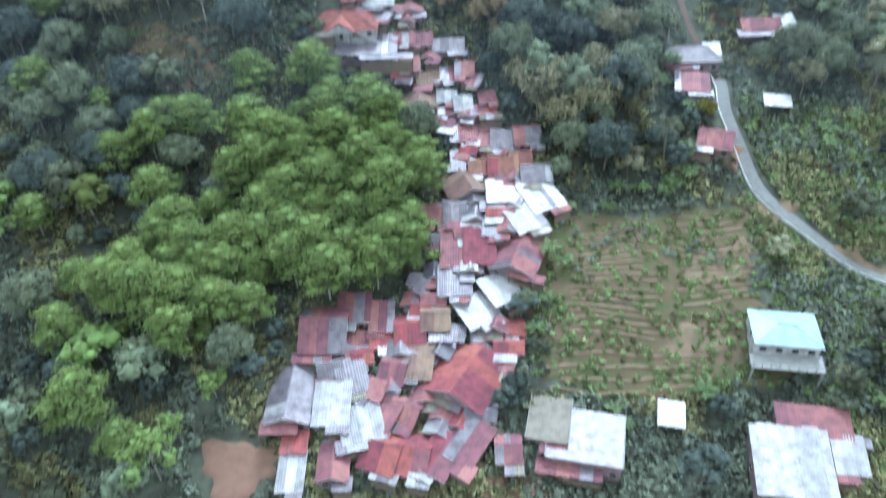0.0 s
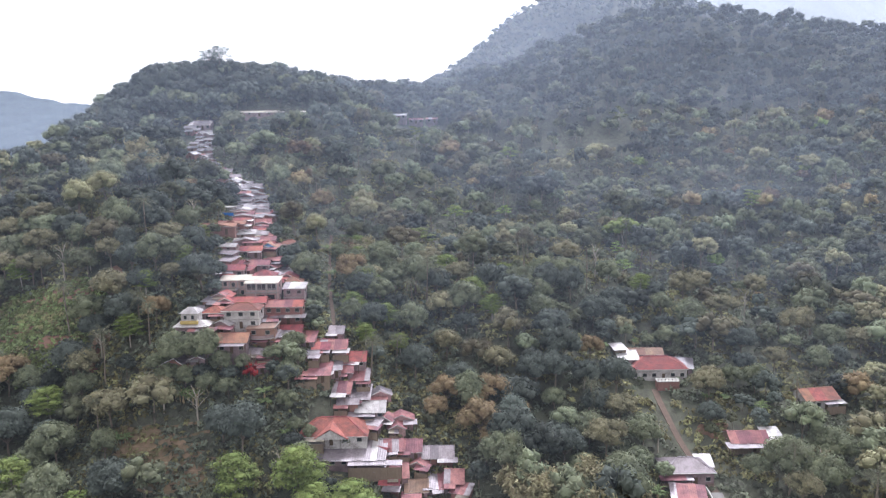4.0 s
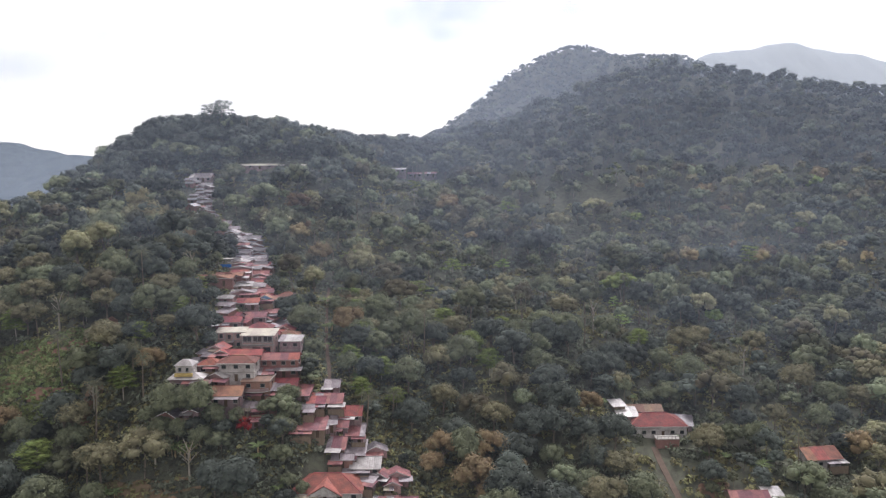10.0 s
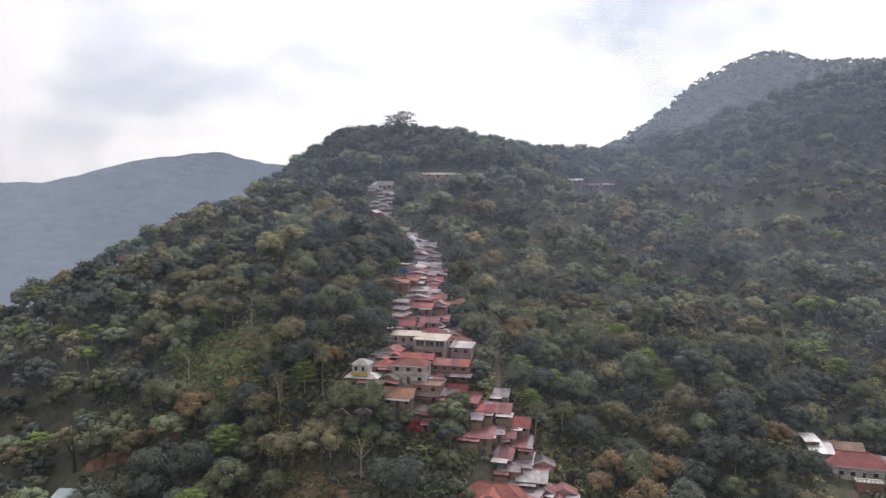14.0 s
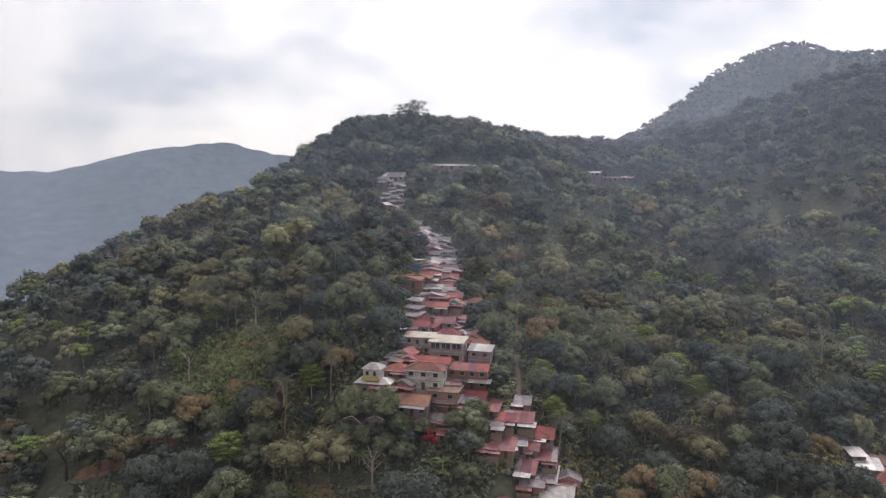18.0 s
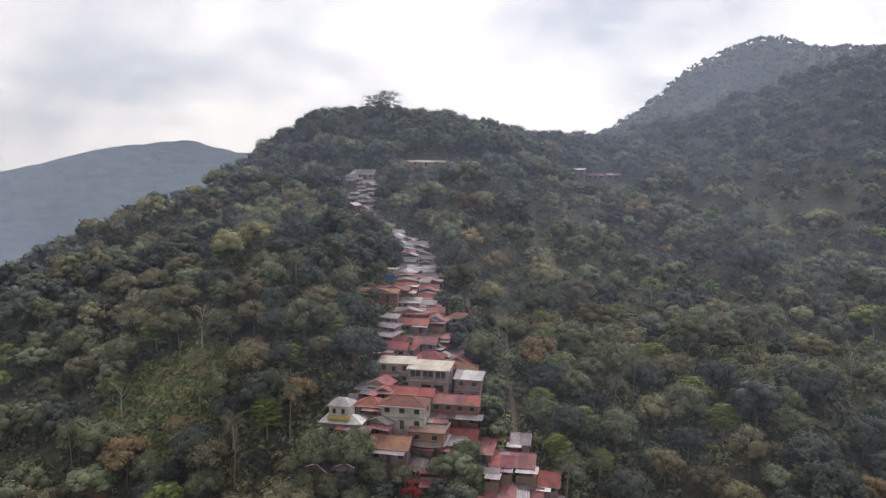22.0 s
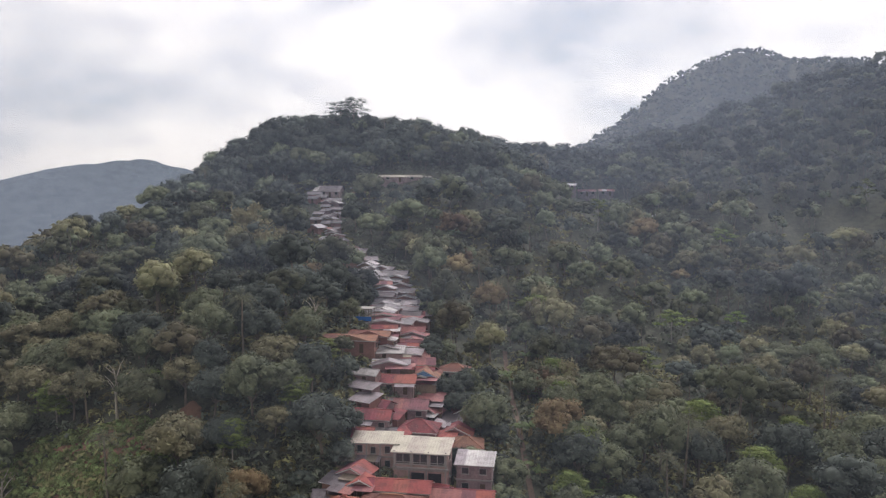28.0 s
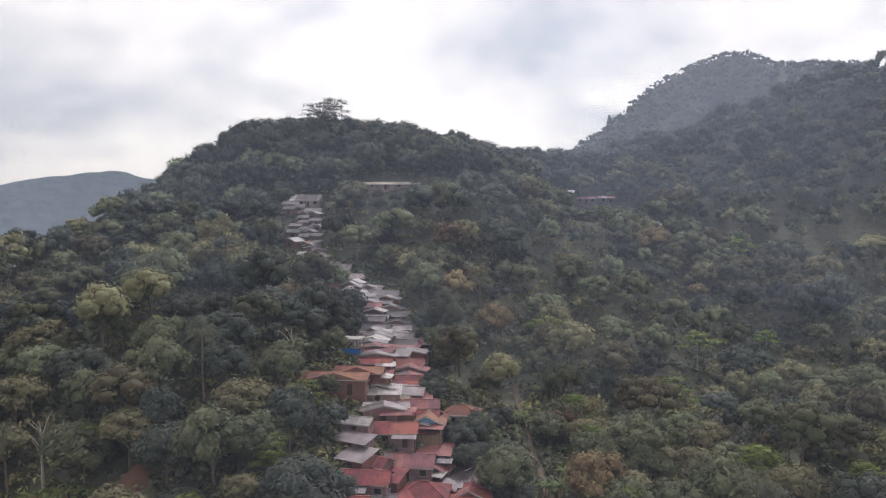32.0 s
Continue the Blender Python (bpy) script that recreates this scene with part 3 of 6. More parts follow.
    for s in range(storeys):
        for i in range(n):
            px = (i + 0.5) * w / n - w / 2
            if s == 0 and i == n // 2:
                opening(home, px, -d / 2, 1.0, 0.9, 2.0, door=True)
            else:
                opening(home, px, -d / 2, s * step + 1.55, min(1.3, w / n * 0.6), 1.1)
        if storeys == 2 or (n and w > 6.5):
            opening(home, w / 2, 0, s * step + 1.55, 1.0, 1.0, turn=90)
            opening(home, -w / 2, 0, s * step + 1.55, 1.0, 1.0, turn=-90)
    if storeys == 2:
        part("floor_band", UNIT_TRIM, home, m=scaled(0, -d / 2, step - 0.05, w + 0.3, 0.25, 0.22))
    if name == "house" and y < 215 * PLAN and rng.random() < (0.95 if y < 160 * PLAN else 0.5):
        side = rng.choice((-1, 1))
        lean_to(home.matrix_world @ pose(side * w * rng.uniform(0.1, 0.4), -d / 2 - rng.uniform(0.5, 1.2), 0), w * rng.uniform(0.6, 1.0), rng.uniform(2.0, 3.4), min(h, 3.0) * rng.uniform(0.72, 0.9), rng.choice(("grey", "rust", "rust", "grey", "white", "tan")))
    return home


def lean_to(m, w, d, h, roof):
    """A patched lean-to roof on posts in front of a house."""
    x, y, z = m.translation
    shed = tagged(new("lean_to"), f"small patched lean-to with {ROOF_WORDS[roof]} roof", "shed", "lean-to roofs of the village")
    shed.matrix_world = m
    drop = max(0.6, z - float(height(x, y - d / 2)) + 0.5)
    slope_sheets(roof, shed, (0, d / 2, h + 0.3), (1, 0, 0), (0, -d, -0.32), w)
    for sx in (-1, 1):
        for sy in (-1, 1):
            part("post", UNIT_POST, shed, m=scaled(sx * (w / 2 - 0.15), sy * (d / 2 - 0.2), (h + (0.12 if sy > 0 else -0.1) - drop) / 2, 0.11, 0.11, h + drop))
    if rng.random() < 0.6:
        part("screen", UNIT_SCREEN, shed, "weathered board screen", scaled(0, -d / 2 + 0.2, h * 0.35 - drop * 0.3, w - 0.3, 0.06, h * 0.5 + drop * 0.6))


# lower village, the chain up the spur, and the houses by the road
dwelling(-33.5, 151.9, 3.6, 4, 3.1, "shed", "grey", "plaster")
dwelling(-32.6, 154.3, 5.0, 4, 2.3, "gable", "red", "brick")
dwelling(-29.5, 153.4, 4.4, 4.6, 1.9, "shed", "rust", "plaster", -2)
dwelling(-25.9, 152.6, 3.2, 4.7, 2.1, "shed", "red", "plaster", 2)
dwelling(-23.4, 158.1, 2.8, 4, 3, "gable", "grey", "plaster")
dwelling(-23.5, 154.2, 5.2, 5, 2.2, "gable", "rust", "plaster")
dwelling(-19.6, 153.5, 5.2, 5, 2.3, "gable", "red", "plaster")
dwelling(-25.8, 146.6, 5.0, 5, 2.3, "shed", "rust", "wood")
dwelling(-23.2, 148.8, 3.3, 4.3, 2.5, "shed", "grey", "plaster", 5)
dwelling(-20.5, 150.2, 2.4, 4.5, 2.3, "gable", "rust", "plaster", 0)
dwelling(-17.8, 149.6, 3.3, 4.6, 2.9, "shed", "rust", "plaster", 1)
dwelling(-20.8, 146.2, 3.2, 5.6, 1.9, "gable", "rust", "plaster", -4)
dwelling(-17.5, 146.1, 3.7, 5.2, 2.3, "shed", "grey", "plaster", -0)
dwelling(-15.2, 143.7, 5.4, 5, 2.5, "gable", "white", "plaster")
dwelling(-18.1, 133.9, 12.5, 6, 2.3, "shed", "grey", "plaster")
dwelling(-10.5, 136.8, 3.2, 4.8, 1.9, "gable", "rust", "plaster", 5)
dwelling(-7.2, 137.5, 3.7, 5.2, 2.1, "gable", "rust", "plaster", -1)
dwelling(-7.7, 126.3, 6.4, 6, 2.7, "gabley", "brown", "plaster")
dwelling(-9.3, 132.6, 3.0, 5.5, 2.4, "gable", "rust", "plaster", 4)
dwelling(-6.1, 130.8, 3.8, 4.7, 1.9, "gable", "brown", "plaster", 2)
dwelling(-2.7, 131.7, 4.2, 5.3, 1.9, "shed", "rust", "plaster", 4)
dwelling(0.8, 131.9, 3.1, 5.4, 2.5, "gable", "rust", "plaster", -2)
dwelling(-2.6, 126.5, 3.2, 4.2, 2.4, "gable", "white", "plaster", -1)
dwelling(0.2, 124.9, 2.9, 5.6, 1.9, "gable", "white", "plaster", 5)
dwelling(-2.2, 137.2, 5.5, 5, 2.3, "gable", "grey", "brick")
dwelling(0.1, 119.0, 4.2, 6.2, 1.9, "shed", "rust", "plaster", 2)
dwelling(3.8, 117.9, 3.6, 5.6, 2, "shed", "rust", "plaster", -3)
dwelling(7.3, 117.3, 4.1, 6.3, 2.2, "gable", "grey", "plaster", -3)
dwelling(11.3, 117.2, 4.3, 6.1, 2.4, "gable", "rust", "plaster", 2)
dwelling(2.9, 111.1, 3.5, 4.7, 2.4, "gable", "orange", "white", 2)
dwelling(6.4, 110.8, 3.8, 5.5, 2.9, "gable", "orange", "white", 0)
dwelling(9.8, 111.7, 3.4, 5.5, 2.4, "gable", "orange", "white", 2)
dwelling(6.6, 103.8, 5.5, 6, 2.8, "flat", "white", "white")
dwelling(0.5, 106.9, 7.1, 6, 2.3, "gabley", "brown", "plaster", 20)
dwelling(12.2, 107.9, 4.7, 5, 2.3, "gable", "grey", "plaster")
dwelling(12.6, 102.5, 5.4, 6, 2.2, "shed", "white", "plaster", 25)
dwelling(9.7, 97.5, 4.9, 5, 2.7, "shed", "grey", "plaster", 25)
dwelling(-4.9, 101.3, 3.9, 5.1, 2.2, "gable", "rust", "plaster", -3)
dwelling(-1.5, 101.5, 3.3, 5.5, 2.5, "gable", "grey", "plaster", 1)
dwelling(-1.7, 93.2, 3.8, 6.8, 2.4, "shed", "rust", "plaster", -1)
dwelling(2.3, 92.9, 4.5, 6.8, 2.3, "shed", "red", "plaster", -1)
dwelling(8.2, 91.4, 6.8, 8, 2.8, "gabley", "rust", "plaster", -20)
dwelling(-1.7, 87.1, 4.7, 5, 3, "shed", "grey", "white")
dwelling(5.1, 85.8, 4.6, 5, 2.8, "shed", "white", "plaster", 30)
dwelling(1.5, 82.6, 5.0, 5, 2.8, "shed", "white", "plaster", 30)
dwelling(-21.0, 80.4, 6.4, 9, 3.2, "gable", "rust", "plaster")
dwelling(-17.0, 84.1, 4.6, 5, 2.8, "shed", "rust", "plaster")
dwelling(-12.7, 82.5, 3.2, 5, 3, "shed", "rust", "plaster")
dwelling(-8.4, 80.2, 4.1, 5.5, 2.6, "gable", "red", "plaster", 3)
dwelling(-4.6, 81.5, 3.8, 4.7, 3.2, "gable", "brown", "plaster", 0)
dwelling(-0.2, 72.2, 9.3, 9, 3.2, "gabley", "red", "plaster", -30)
dwelling(-24.8, 69.6, 5.7, 9, 3, "gabley", "grey", "plaster")
dwelling(-19.8, 74.2, 3.2, 4.8, 2.3, "gable", "grey", "plaster", 15)
dwelling(-16.5, 72.4, 3.9, 5.2, 2.5, "shed", "grey", "plaster", 15)
dwelling(-10.5, 73.8, 3.3, 5.3, 2.3, "gable", "rust", "plaster", -12)
dwelling(-7.1, 74.5, 3.9, 5.4, 2.9, "shed", "brown", "plaster", -6)
dwelling(-11.6, 66.4, 3.0, 4.1, 2.7, "shed", "rust", "plaster", -28)
dwelling(-8.5, 67.9, 3.6, 4.3, 2.2, "gable", "rust", "plaster", -24)
dwelling(-18.8, 68.0, 4.6, 6, 2.7, "shed", "white", "plaster")
dwelling(-14.7, 65.3, 5.4, 5, 2.7, "shed", "white", "plaster", 15)
dwelling(-11.5, 62.3, 4.6, 6.6, 2.7, "gable", "red", "plaster", -19)
dwelling(-7.4, 61.6, 4.0, 6.5, 2.8, "gable", "red", "plaster", -13)
dwelling(-3.8, 60.8, 4.3, 5.8, 2.7, "shed", "red", "plaster", -32)
dwelling(0.1, 62.2, 3.9, 6.1, 2.2, "shed", "rust", "plaster", -34)
dwelling(-18.0, 61.6, 3.7, 8, 2.8, "gabley", "rust", "plaster")
dwelling(-23.5, 59.2, 3.1, 5, 2.7, "shed", "white", "plaster")
dwelling(15.4, 62.9, 9.7, 8, 4.3, "flat", "grey", "plaster", -12)
dwelling(10.8, 65.5, 5.3, 7, 2.8, "flat", "tan", "plaster", -12)
dwelling(41.4, 59.1, 9.3, 9, 3.8, "shed", "white", "plaster", -8)
dwelling(45.8, 64.6, 9.0, 4, 3, "shed", "rust", "plaster", -8)
dwelling(48.9, 59.9, 3.6, 5, 2.8, "shed", "white", "plaster", -8)
dwelling(5.0, 61.1, 3.0, 4, 2.5, "gable", "rust", "wood")
dwelling(45.8, 164.9, 12.2, 7, 3.4, "hip", "red", "white")
dwelling(40.0, 166.3, 4.2, 4, 2.7, "shed", "white", "plaster")
dwelling(51.8, 165.6, 4.6, 4.4, 2.5, "shed", "slate", "plaster", -14)
dwelling(44.6, 169.6, 7.4, 3.6, 3.2, "gable", "brown", "plaster", 0)
dwelling(38.4, 168.6, 2.6, 3.0, 2.5, "shed", "white", "wood", 12)
dwelling(77.9, 157.3, 7.3, 6, 3, "gable", "orange", "white", 8)
dwelling(43.7, 135.0, 8.9, 6, 3.4, "hip", "grey", "plaster")
dwelling(47.3, 135.6, 2.6, 3.4, 3.2, "shed", "white", "plaster", -6)
dwelling(41.9, 126.9, 5.6, 5, 2.7, "shed", "rust", "wood", -10)
dwelling(43.1, 113.2, 5.3, 6, 2.7, "gable", "rust", "wood", -20)
dwelling(57.2, 141.2, 7.0, 5, 2.7, "gable", "rust", "wood")
dwelling(62.1, 141.2, 3.1, 4, 2.7, "shed", "white", "plaster")
dwelling(-89.6, 287.8, 7.6, 6, 2.5, "gable", "grey", "plaster")

# the large two-storey house with the pale roof, its brick wing, and the narrow house with the yellow band
big = dwelling(-39.7, 163.4, 6.8, 4.6, 6.2, "shed", "cream", "pink", 0, rise=0.5, windows=0, storeys=2, label="large two-storey house, pale sheet roof, open upper gallery")
for i in range(3):
    opening(big, -3.05 + i * 3.05, -3.25, 5.0, 2.7, 1.9)
    part("mullion", UNIT_TRIM, big, m=scaled(-3.05 + i * 3.05, -3.38, 5.0, 0.12, 0.1, 1.9))
    part("gallery_rail", UNIT_TRIM, big, m=scaled(-3.05 + i * 3.05, -3.45, 4.45, 2.7, 0.1, 0.1))
# no real openings: dark panels on the wall paint the shade inside two doorways
for px in (-0.4, 2.6):
    part("shutter_opening", UNIT_PANE, big, "solid dark panel standing for the shade inside an open doorway", scaled(px, -3.24, 1.5, 2.3, 0.2, 2.1))
for i in range(4):
    part("pillar", UNIT_TRIM, big, "pale concrete pillar", scaled(-4.6 + i * 3.05, -3.38, 4.9, 0.26, 0.26, 3.1))
for px in (-2.0, 1.1, 4.5):
    part("pillar", UNIT_TRIM, big, "pale concrete pillar", scaled(px, -3.36, 1.5, 0.26, 0.24, 3.4))
part("floor_slab", UNIT_TRIM, big, m=scaled(0, -3.4, 3.4, 9.9, 0.7, 0.25))
wing = dwelling(-46.0, 164.6, 5.9, 3.4, 5.0, "shed", "cream", "pink", 4, rise=0.35, windows=0, storeys=2, label="two-storey dusty pink wing with pale sheet roof")
for px in (-3.9, -1.6, 0.9, 3.4):
    part("pilaster", UNIT_TRIM, wing, "bare concrete pilaster", scaled(px, -2.44, 1.6, 0.3, 0.16, 6.4))
for px, pz in ((-2.8, 3.9), (-0.4, 3.6), (2.2, 3.8), (2.2, 1.2)):
    opening(wing, px, -2.38, pz, 1.0, 1.3)
lean_to(wing.matrix_world @ pose(-1.2, -3.6, 0), 4.6, 2.6, 2.3, "grey")
low = dwelling(-50.3, 148.8, 6.4, 4.4, 3.4, "hip", "white", "plaster", 0, rise=1.0, lift=2.6, windows=2, label="narrow tower house, white upper room, yellow band, pale roof")
upper = part("upper_room", box_mesh("upper_room", (4.5, 4.2, 3.0), WALLS["white"], 0.03), low, "white plastered upper room", pose(-0.6, -0.3, 3.9))
part("yellow_band", box_mesh("yellow_band", (4.9, 0.6, 0.9), WALLS["yellow"], 0.05), low, "yellow painted band", pose(-0.6, -2.7, 3.9))
for px in (-1.6, 0.4):
    opening(low, px, -2.6, 5.8, 0.8, 1.1)
a, b = 2.7, 2.5
vs = [(-a, -b, 0), (a, -b, 0), (a, b, 0), (-a, b, 0), (-0.9, -0.6, 1.2), (0.9, -0.6, 1.2), (0.9, 0.6, 1.2), (-0.9, 0.6, 1.2)]
fs = [(0, 1, 5, 4), (1, 2, 6, 5), (2, 3, 7, 6), (3, 0, 4, 7), (4, 5, 6, 7), (3, 2, 1, 0)]
part("upper_roof", mesh_from("upper_roof", np.array(vs, float), fs, ROOFS["white"]), low, "pale hipped upper roof", pose(-0.6, -0.3, 6.9))

# the houses packed round them
dwelling(-41.6, 153.0, 7.2, 4.6, 5.2, "hip", "orange", "white", 0, rise=1.5, lift=0.8, windows=3, storeys=2, label="two-storey house, orange tiled hip roof, white gallery")
dwelling(-43.2, 147.4, 7.6, 4.4, 3.2, "gable", "orange", "plaster", 0, rise=1.7, lift=1.6)
dwelling(-41.8, 157.2, 8.0, 3.2, 2.8, "gable", "red", "plaster", 0, rise=1.0, lift=0.6)
dwelling(-34.2, 157.6, 7.8, 3.4, 5.4, "gable", "red", "brick", 0, rise=1.2, lift=0.6, storeys=2)
dwelling(-33.0, 163.6, 4.4, 3.6, 5.4, "shed", "white", "plaster", 0, rise=0.6, lift=1.9, storeys=2)
dwelling(-37.2, 154.2, 4.4, 2.8, 3.0, "shed", "rust", "plaster", 4)
dwelling(-36.6, 150.6, 4.4, 3, 3.0, "shed", "grey", "plaster", -4)
dwelling(-47.2, 153.0, 4.2, 3.8, 2.8, "hip", "red", "plaster", 0, lift=0.6)
dwelling(-42.3, 174.5, 5.4, 4.4, 3.0, "hip", "red", "plaster", 0)
dwelling(-48.8, 172.5, 5.6, 3.4, 2.8, "gable", "red", "plaster", 0)
dwelling(-35.2, 172.0, 4.4, 4, 3.0, "hip", "orange", "brick", 5)
dwelling(-38.6, 170.0, 3.4, 3, 3.0, "gable", "red", "plaster", 0)
dwelling(-44.8, 179.0, 6.0, 3.6, 2.6, "gable", "rust", "plaster", 0)
dwelling(-47.0, 183.0, 5.0, 3.2, 2.6, "gable", "red", "plaster", 3)
dwelling(-42.0, 182.6, 3.8, 2.6, 2.4, "shed", "rust", "brick", -3)

# brick house with a rounded balcony
curved = dwelling(-37.3, 151.2, 5.6, 5, 5.2, "flat", "brown", "brick", 0, windows=2, storeys=2, label="flat-roofed brick house with rounded concrete balcony")
arc = [(3.6 * math.cos(math.pi * k / 12), -1.6 * math.sin(math.pi * k / 12)) for k in range(13)]
vs = [(a, b, z) for z in (0.0, 0.25) for a, b in arc]
fs = [tuple(range(12, -1, -1)), tuple(range(13, 26))] + [(k, k + 1, 14 + k, 13 + k) for k in range(12)] + [(12, 0, 13, 25)]
part("balcony", mesh_from("balcony", np.array(vs), fs, CONCRETE), curved, "rounded pale concrete balcony", pose(0, -3.5, 2.5))
vs = [(a * s, b * s, z) for s in (1.0, 0.95) for z in (0.0, 0.8) for a, b in arc]
fs = [(k, k + 1, 14 + k, 13 + k) for k in range(12)] + [(26 + k + 1, 26 + k, 39 + k, 40 + k) for k in range(12)] + [(13 + k, 14 + k, 40 + k, 39 + k) for k in range(12)]
part("balcony_parapet", mesh_from("balcony_parapet", np.array(vs), fs, WALLS["plaster"]), curved, "rounded parapet", pose(0, -3.5, 2.75))

# large red hip-roofed house with a white pediment over its porch
manor = dwelling(-21.8, 138.2, 13.0, 8, 2.5, "hip", "red", "white", 0, windows=5, label="broad house, red tiled hip roof, white porch pediment")
part("porch_roof", mesh_from("porch_roof", np.array([(-4.6, -6.9, 2.1), (0, -6.9, 4.9), (4.6, -6.9, 2.1), (-4.6, -1.0, 2.1), (0, -1.0, 4.9), (4.6, -1.0, 2.1)]), [(0, 1, 4, 3), (1, 2, 5, 4), (3, 5, 2, 0)], ROOFS["red"]), manor, "red tiled porch roof")
part("pediment", mesh_from("pediment", np.array([(-4.0, -7.0, 2.15), (4.0, -7.0, 2.15), (0, -7.0, 4.6), (-4.0, -6.7, 2.15), (4.0, -6.7, 2.15), (0, -6.7, 4.6)]), [(0, 1, 2), (5, 4, 3), (0, 2, 5, 3), (2, 1, 4, 5), (1, 0, 3, 4)], WALLS["white"]), manor, "white painted pediment")
for px in (-2.5, 2.5):
    part("porch_pillar", UNIT_TRIM, manor, "white pillar", scaled(px, -6.6, 1.3, 0.35, 0.35, 3.4))

# garden wall and terrace before the farmhouse
farm = tagged(new("terrace_wall"), "brick retaining wall with white railed terrace before the farmhouse", "wall")
farm.matrix_world = pose(46.8 * PLAN, 158.4 * PLAN, float(height(46.8 * PLAN, 158.4 * PLAN)))
part("wall", box_mesh("wall", (6.5, 2.8, 3.6), WALLS["brick"], 0.05), farm, "bare brick retaining wall", pose(0, 0, -1.2))
part("terrace", box_mesh("terrace", (6.9, 3.2, 0.2), CONCRETE, 0.03), farm, m=pose(0, 0, 2.4))
for k in range(7):
    part("baluster", UNIT_TRIM, farm, m=scaled(-3.2 + 1.06 * k, -1.5, 2.95, 0.14, 0.14, 0.8))
part("hand_rail", UNIT_TRIM, farm, "white rail", scaled(0, -1.5, 3.4, 6.7, 0.16, 0.12))

# house by the fields with the teal roof: two storeys, railed terrace in front
teal = dwelling(44.6, 76.4, 8.6, 6.2, 6.4, "hip", "teal", "white", -8, rise=1.3, windows=4, storeys=2, label="two-storey white house with pale teal roof and railed terrace")
part("terrace", box_mesh("terrace", (13.6, 3.6, 0.25), CONCRETE, 0.03), teal, "grey concrete terrace", pose(0, -6.2, 3.0))
for i in range(9):
    part("baluster", UNIT_TRIM, teal, m=scaled(-6.6 + 1.65 * i, -7.9, 3.7, 0.12, 0.12, 1.0))
part("hand_rail", UNIT_TRIM, teal, "white rail", scaled(0, -7.9, 4.25, 13.6, 0.14, 0.12))
for s in (-1, 1):
    part("pillar", UNIT_TRIM, teal, m=scaled(s * 6.4, -7.7, 0.7, 0.35, 0.35, 4.8))

# the dense strip of roofs that winds up the crest
STRIP = [(-46, 186), (-49.5, 192), (-51, 200), (-52.5, 207), (-53.5, 214), (-56, 222), (-58.5, 229), (-61.5, 235), (-67, 241), (-73, 247), (-78, 254), (-82, 262), (-85, 271), (-87.5, 278), (-89.5, 284)]


def strip_at(s):
    k = min(int(s), len(STRIP) - 2)
    u = s - k
    return tuple(STRIP[k][i] * (1 - u) + STRIP[k + 1][i] * u for i in (0, 1))


s, row = 0.0, 0
while s < len(STRIP) - 1:
    x, y = strip_at(s)
    wide = 5.0 if y < 215 else (4.4 if y < 250 else 3.2)
    step = rng.uniform(1.45, 1.95)
    for side in (-1, 1):
        if y > 236 and rng.random() < 0.2:
            continue
        loose = 1.0 if y < 236 else 1.9
        w = wide * rng.uniform(0.75, 1.2) * (1.0 if loose == 1.0 else rng.uniform(0.6, 1.15))
        kind = rng.random()
        if y < 203:
            roof = "rust" if kind < 0.36 else ("red" if kind < 0.58 else ("grey" if kind < 0.8 else ("slate" if kind < 0.9 else "white")))
        else:
            roof = "slate" if kind < 0.46 else ("grey" if kind < 0.8 else ("white" if kind < 0.9 else "rust"))
        dwelling(x + side * (w / 2 - 0.1) + loose * rng.uniform(-0.7, 0.7), y + loose * rng.uniform(-0.7, 0.7), w, step * rng.uniform(0.95, 1.2), rng.uniform(1.9, 2.6), rng.choice(("gabley", "gabley", "gable", "shed")), roof,
                 rng.choice(("plaster", "wood", "brick", "pink")), loose * rng.uniform(-12, 12), rise=rng.uniform(0.5, 1.0), windows=1 if y < 196 else 0)
    s += step / 6.6
    row += 1
# wide brick gables, the blue gable and the open frame half way up
for gx, gy, gw in ((-56.2, 189.2, 8.4), (-53.8, 192.6, 6.4)):
    home = dwelling(gx, gy, gw, 3.2, 2.9, "gable", "orange", "brick", 0, rise=0.7, windows=2, label="wide bare brick house with low tiled roof")
    gable = mesh_from("front_gable", np.array([(-gw * 0.6, 0, 0), (gw * 0.6, 0, 0), (0, 0, 1.3), (-gw * 0.6, 0.3, 0), (gw * 0.6, 0.3, 0), (0, 0.3, 1.3)]), [(0, 1, 2), (5, 4, 3), (0, 2, 5, 3), (2, 1, 4, 5), (1, 0, 3, 4)], WALLS["brick"])
    part("front_gable", gable, home, "bare brick gable wall", pose(0, -1.6 * PLAN - 0.5, 2.85))
blue = dwelling(-43.5, 187.2, 4.2, 4.0, 2.8, "gabley", "orange", "white", 0, rise=1.4, windows=1, label="small house with blue painted gable under a tiled roof")
part("gable_panel", mesh_from("gable_panel", np.array([(-2.2, 0, 0), (2.2, 0, 0), (0, 0, 1.05), (-2.2, 0.1, 0), (2.2, 0.1, 0), (0, 0.1, 1.05)]), [(0, 1, 2), (5, 4, 3), (0, 2, 5, 3), (2, 1, 4, 5), (1, 0, 3, 4)], WALLS["blue"]), blue, "pale blue painted gable", pose(0, -2.0 * PLAN - 0.16, 2.9))
dwelling(-39.6, 192.5, 4.6, 3.4, 2.6, "hip", "orange", "plaster", 0)
frame_house = tagged(new("open_frame_house"), "unfinished concrete frame with flat roof and blue tarpaulin", "house", "houses of the hillside village")
frame_house.matrix_world = pose(-56.6 * PLAN, 199.0 * PLAN, float(height(-56.6 * PLAN, 199.0 * PLAN)) + 0.4)
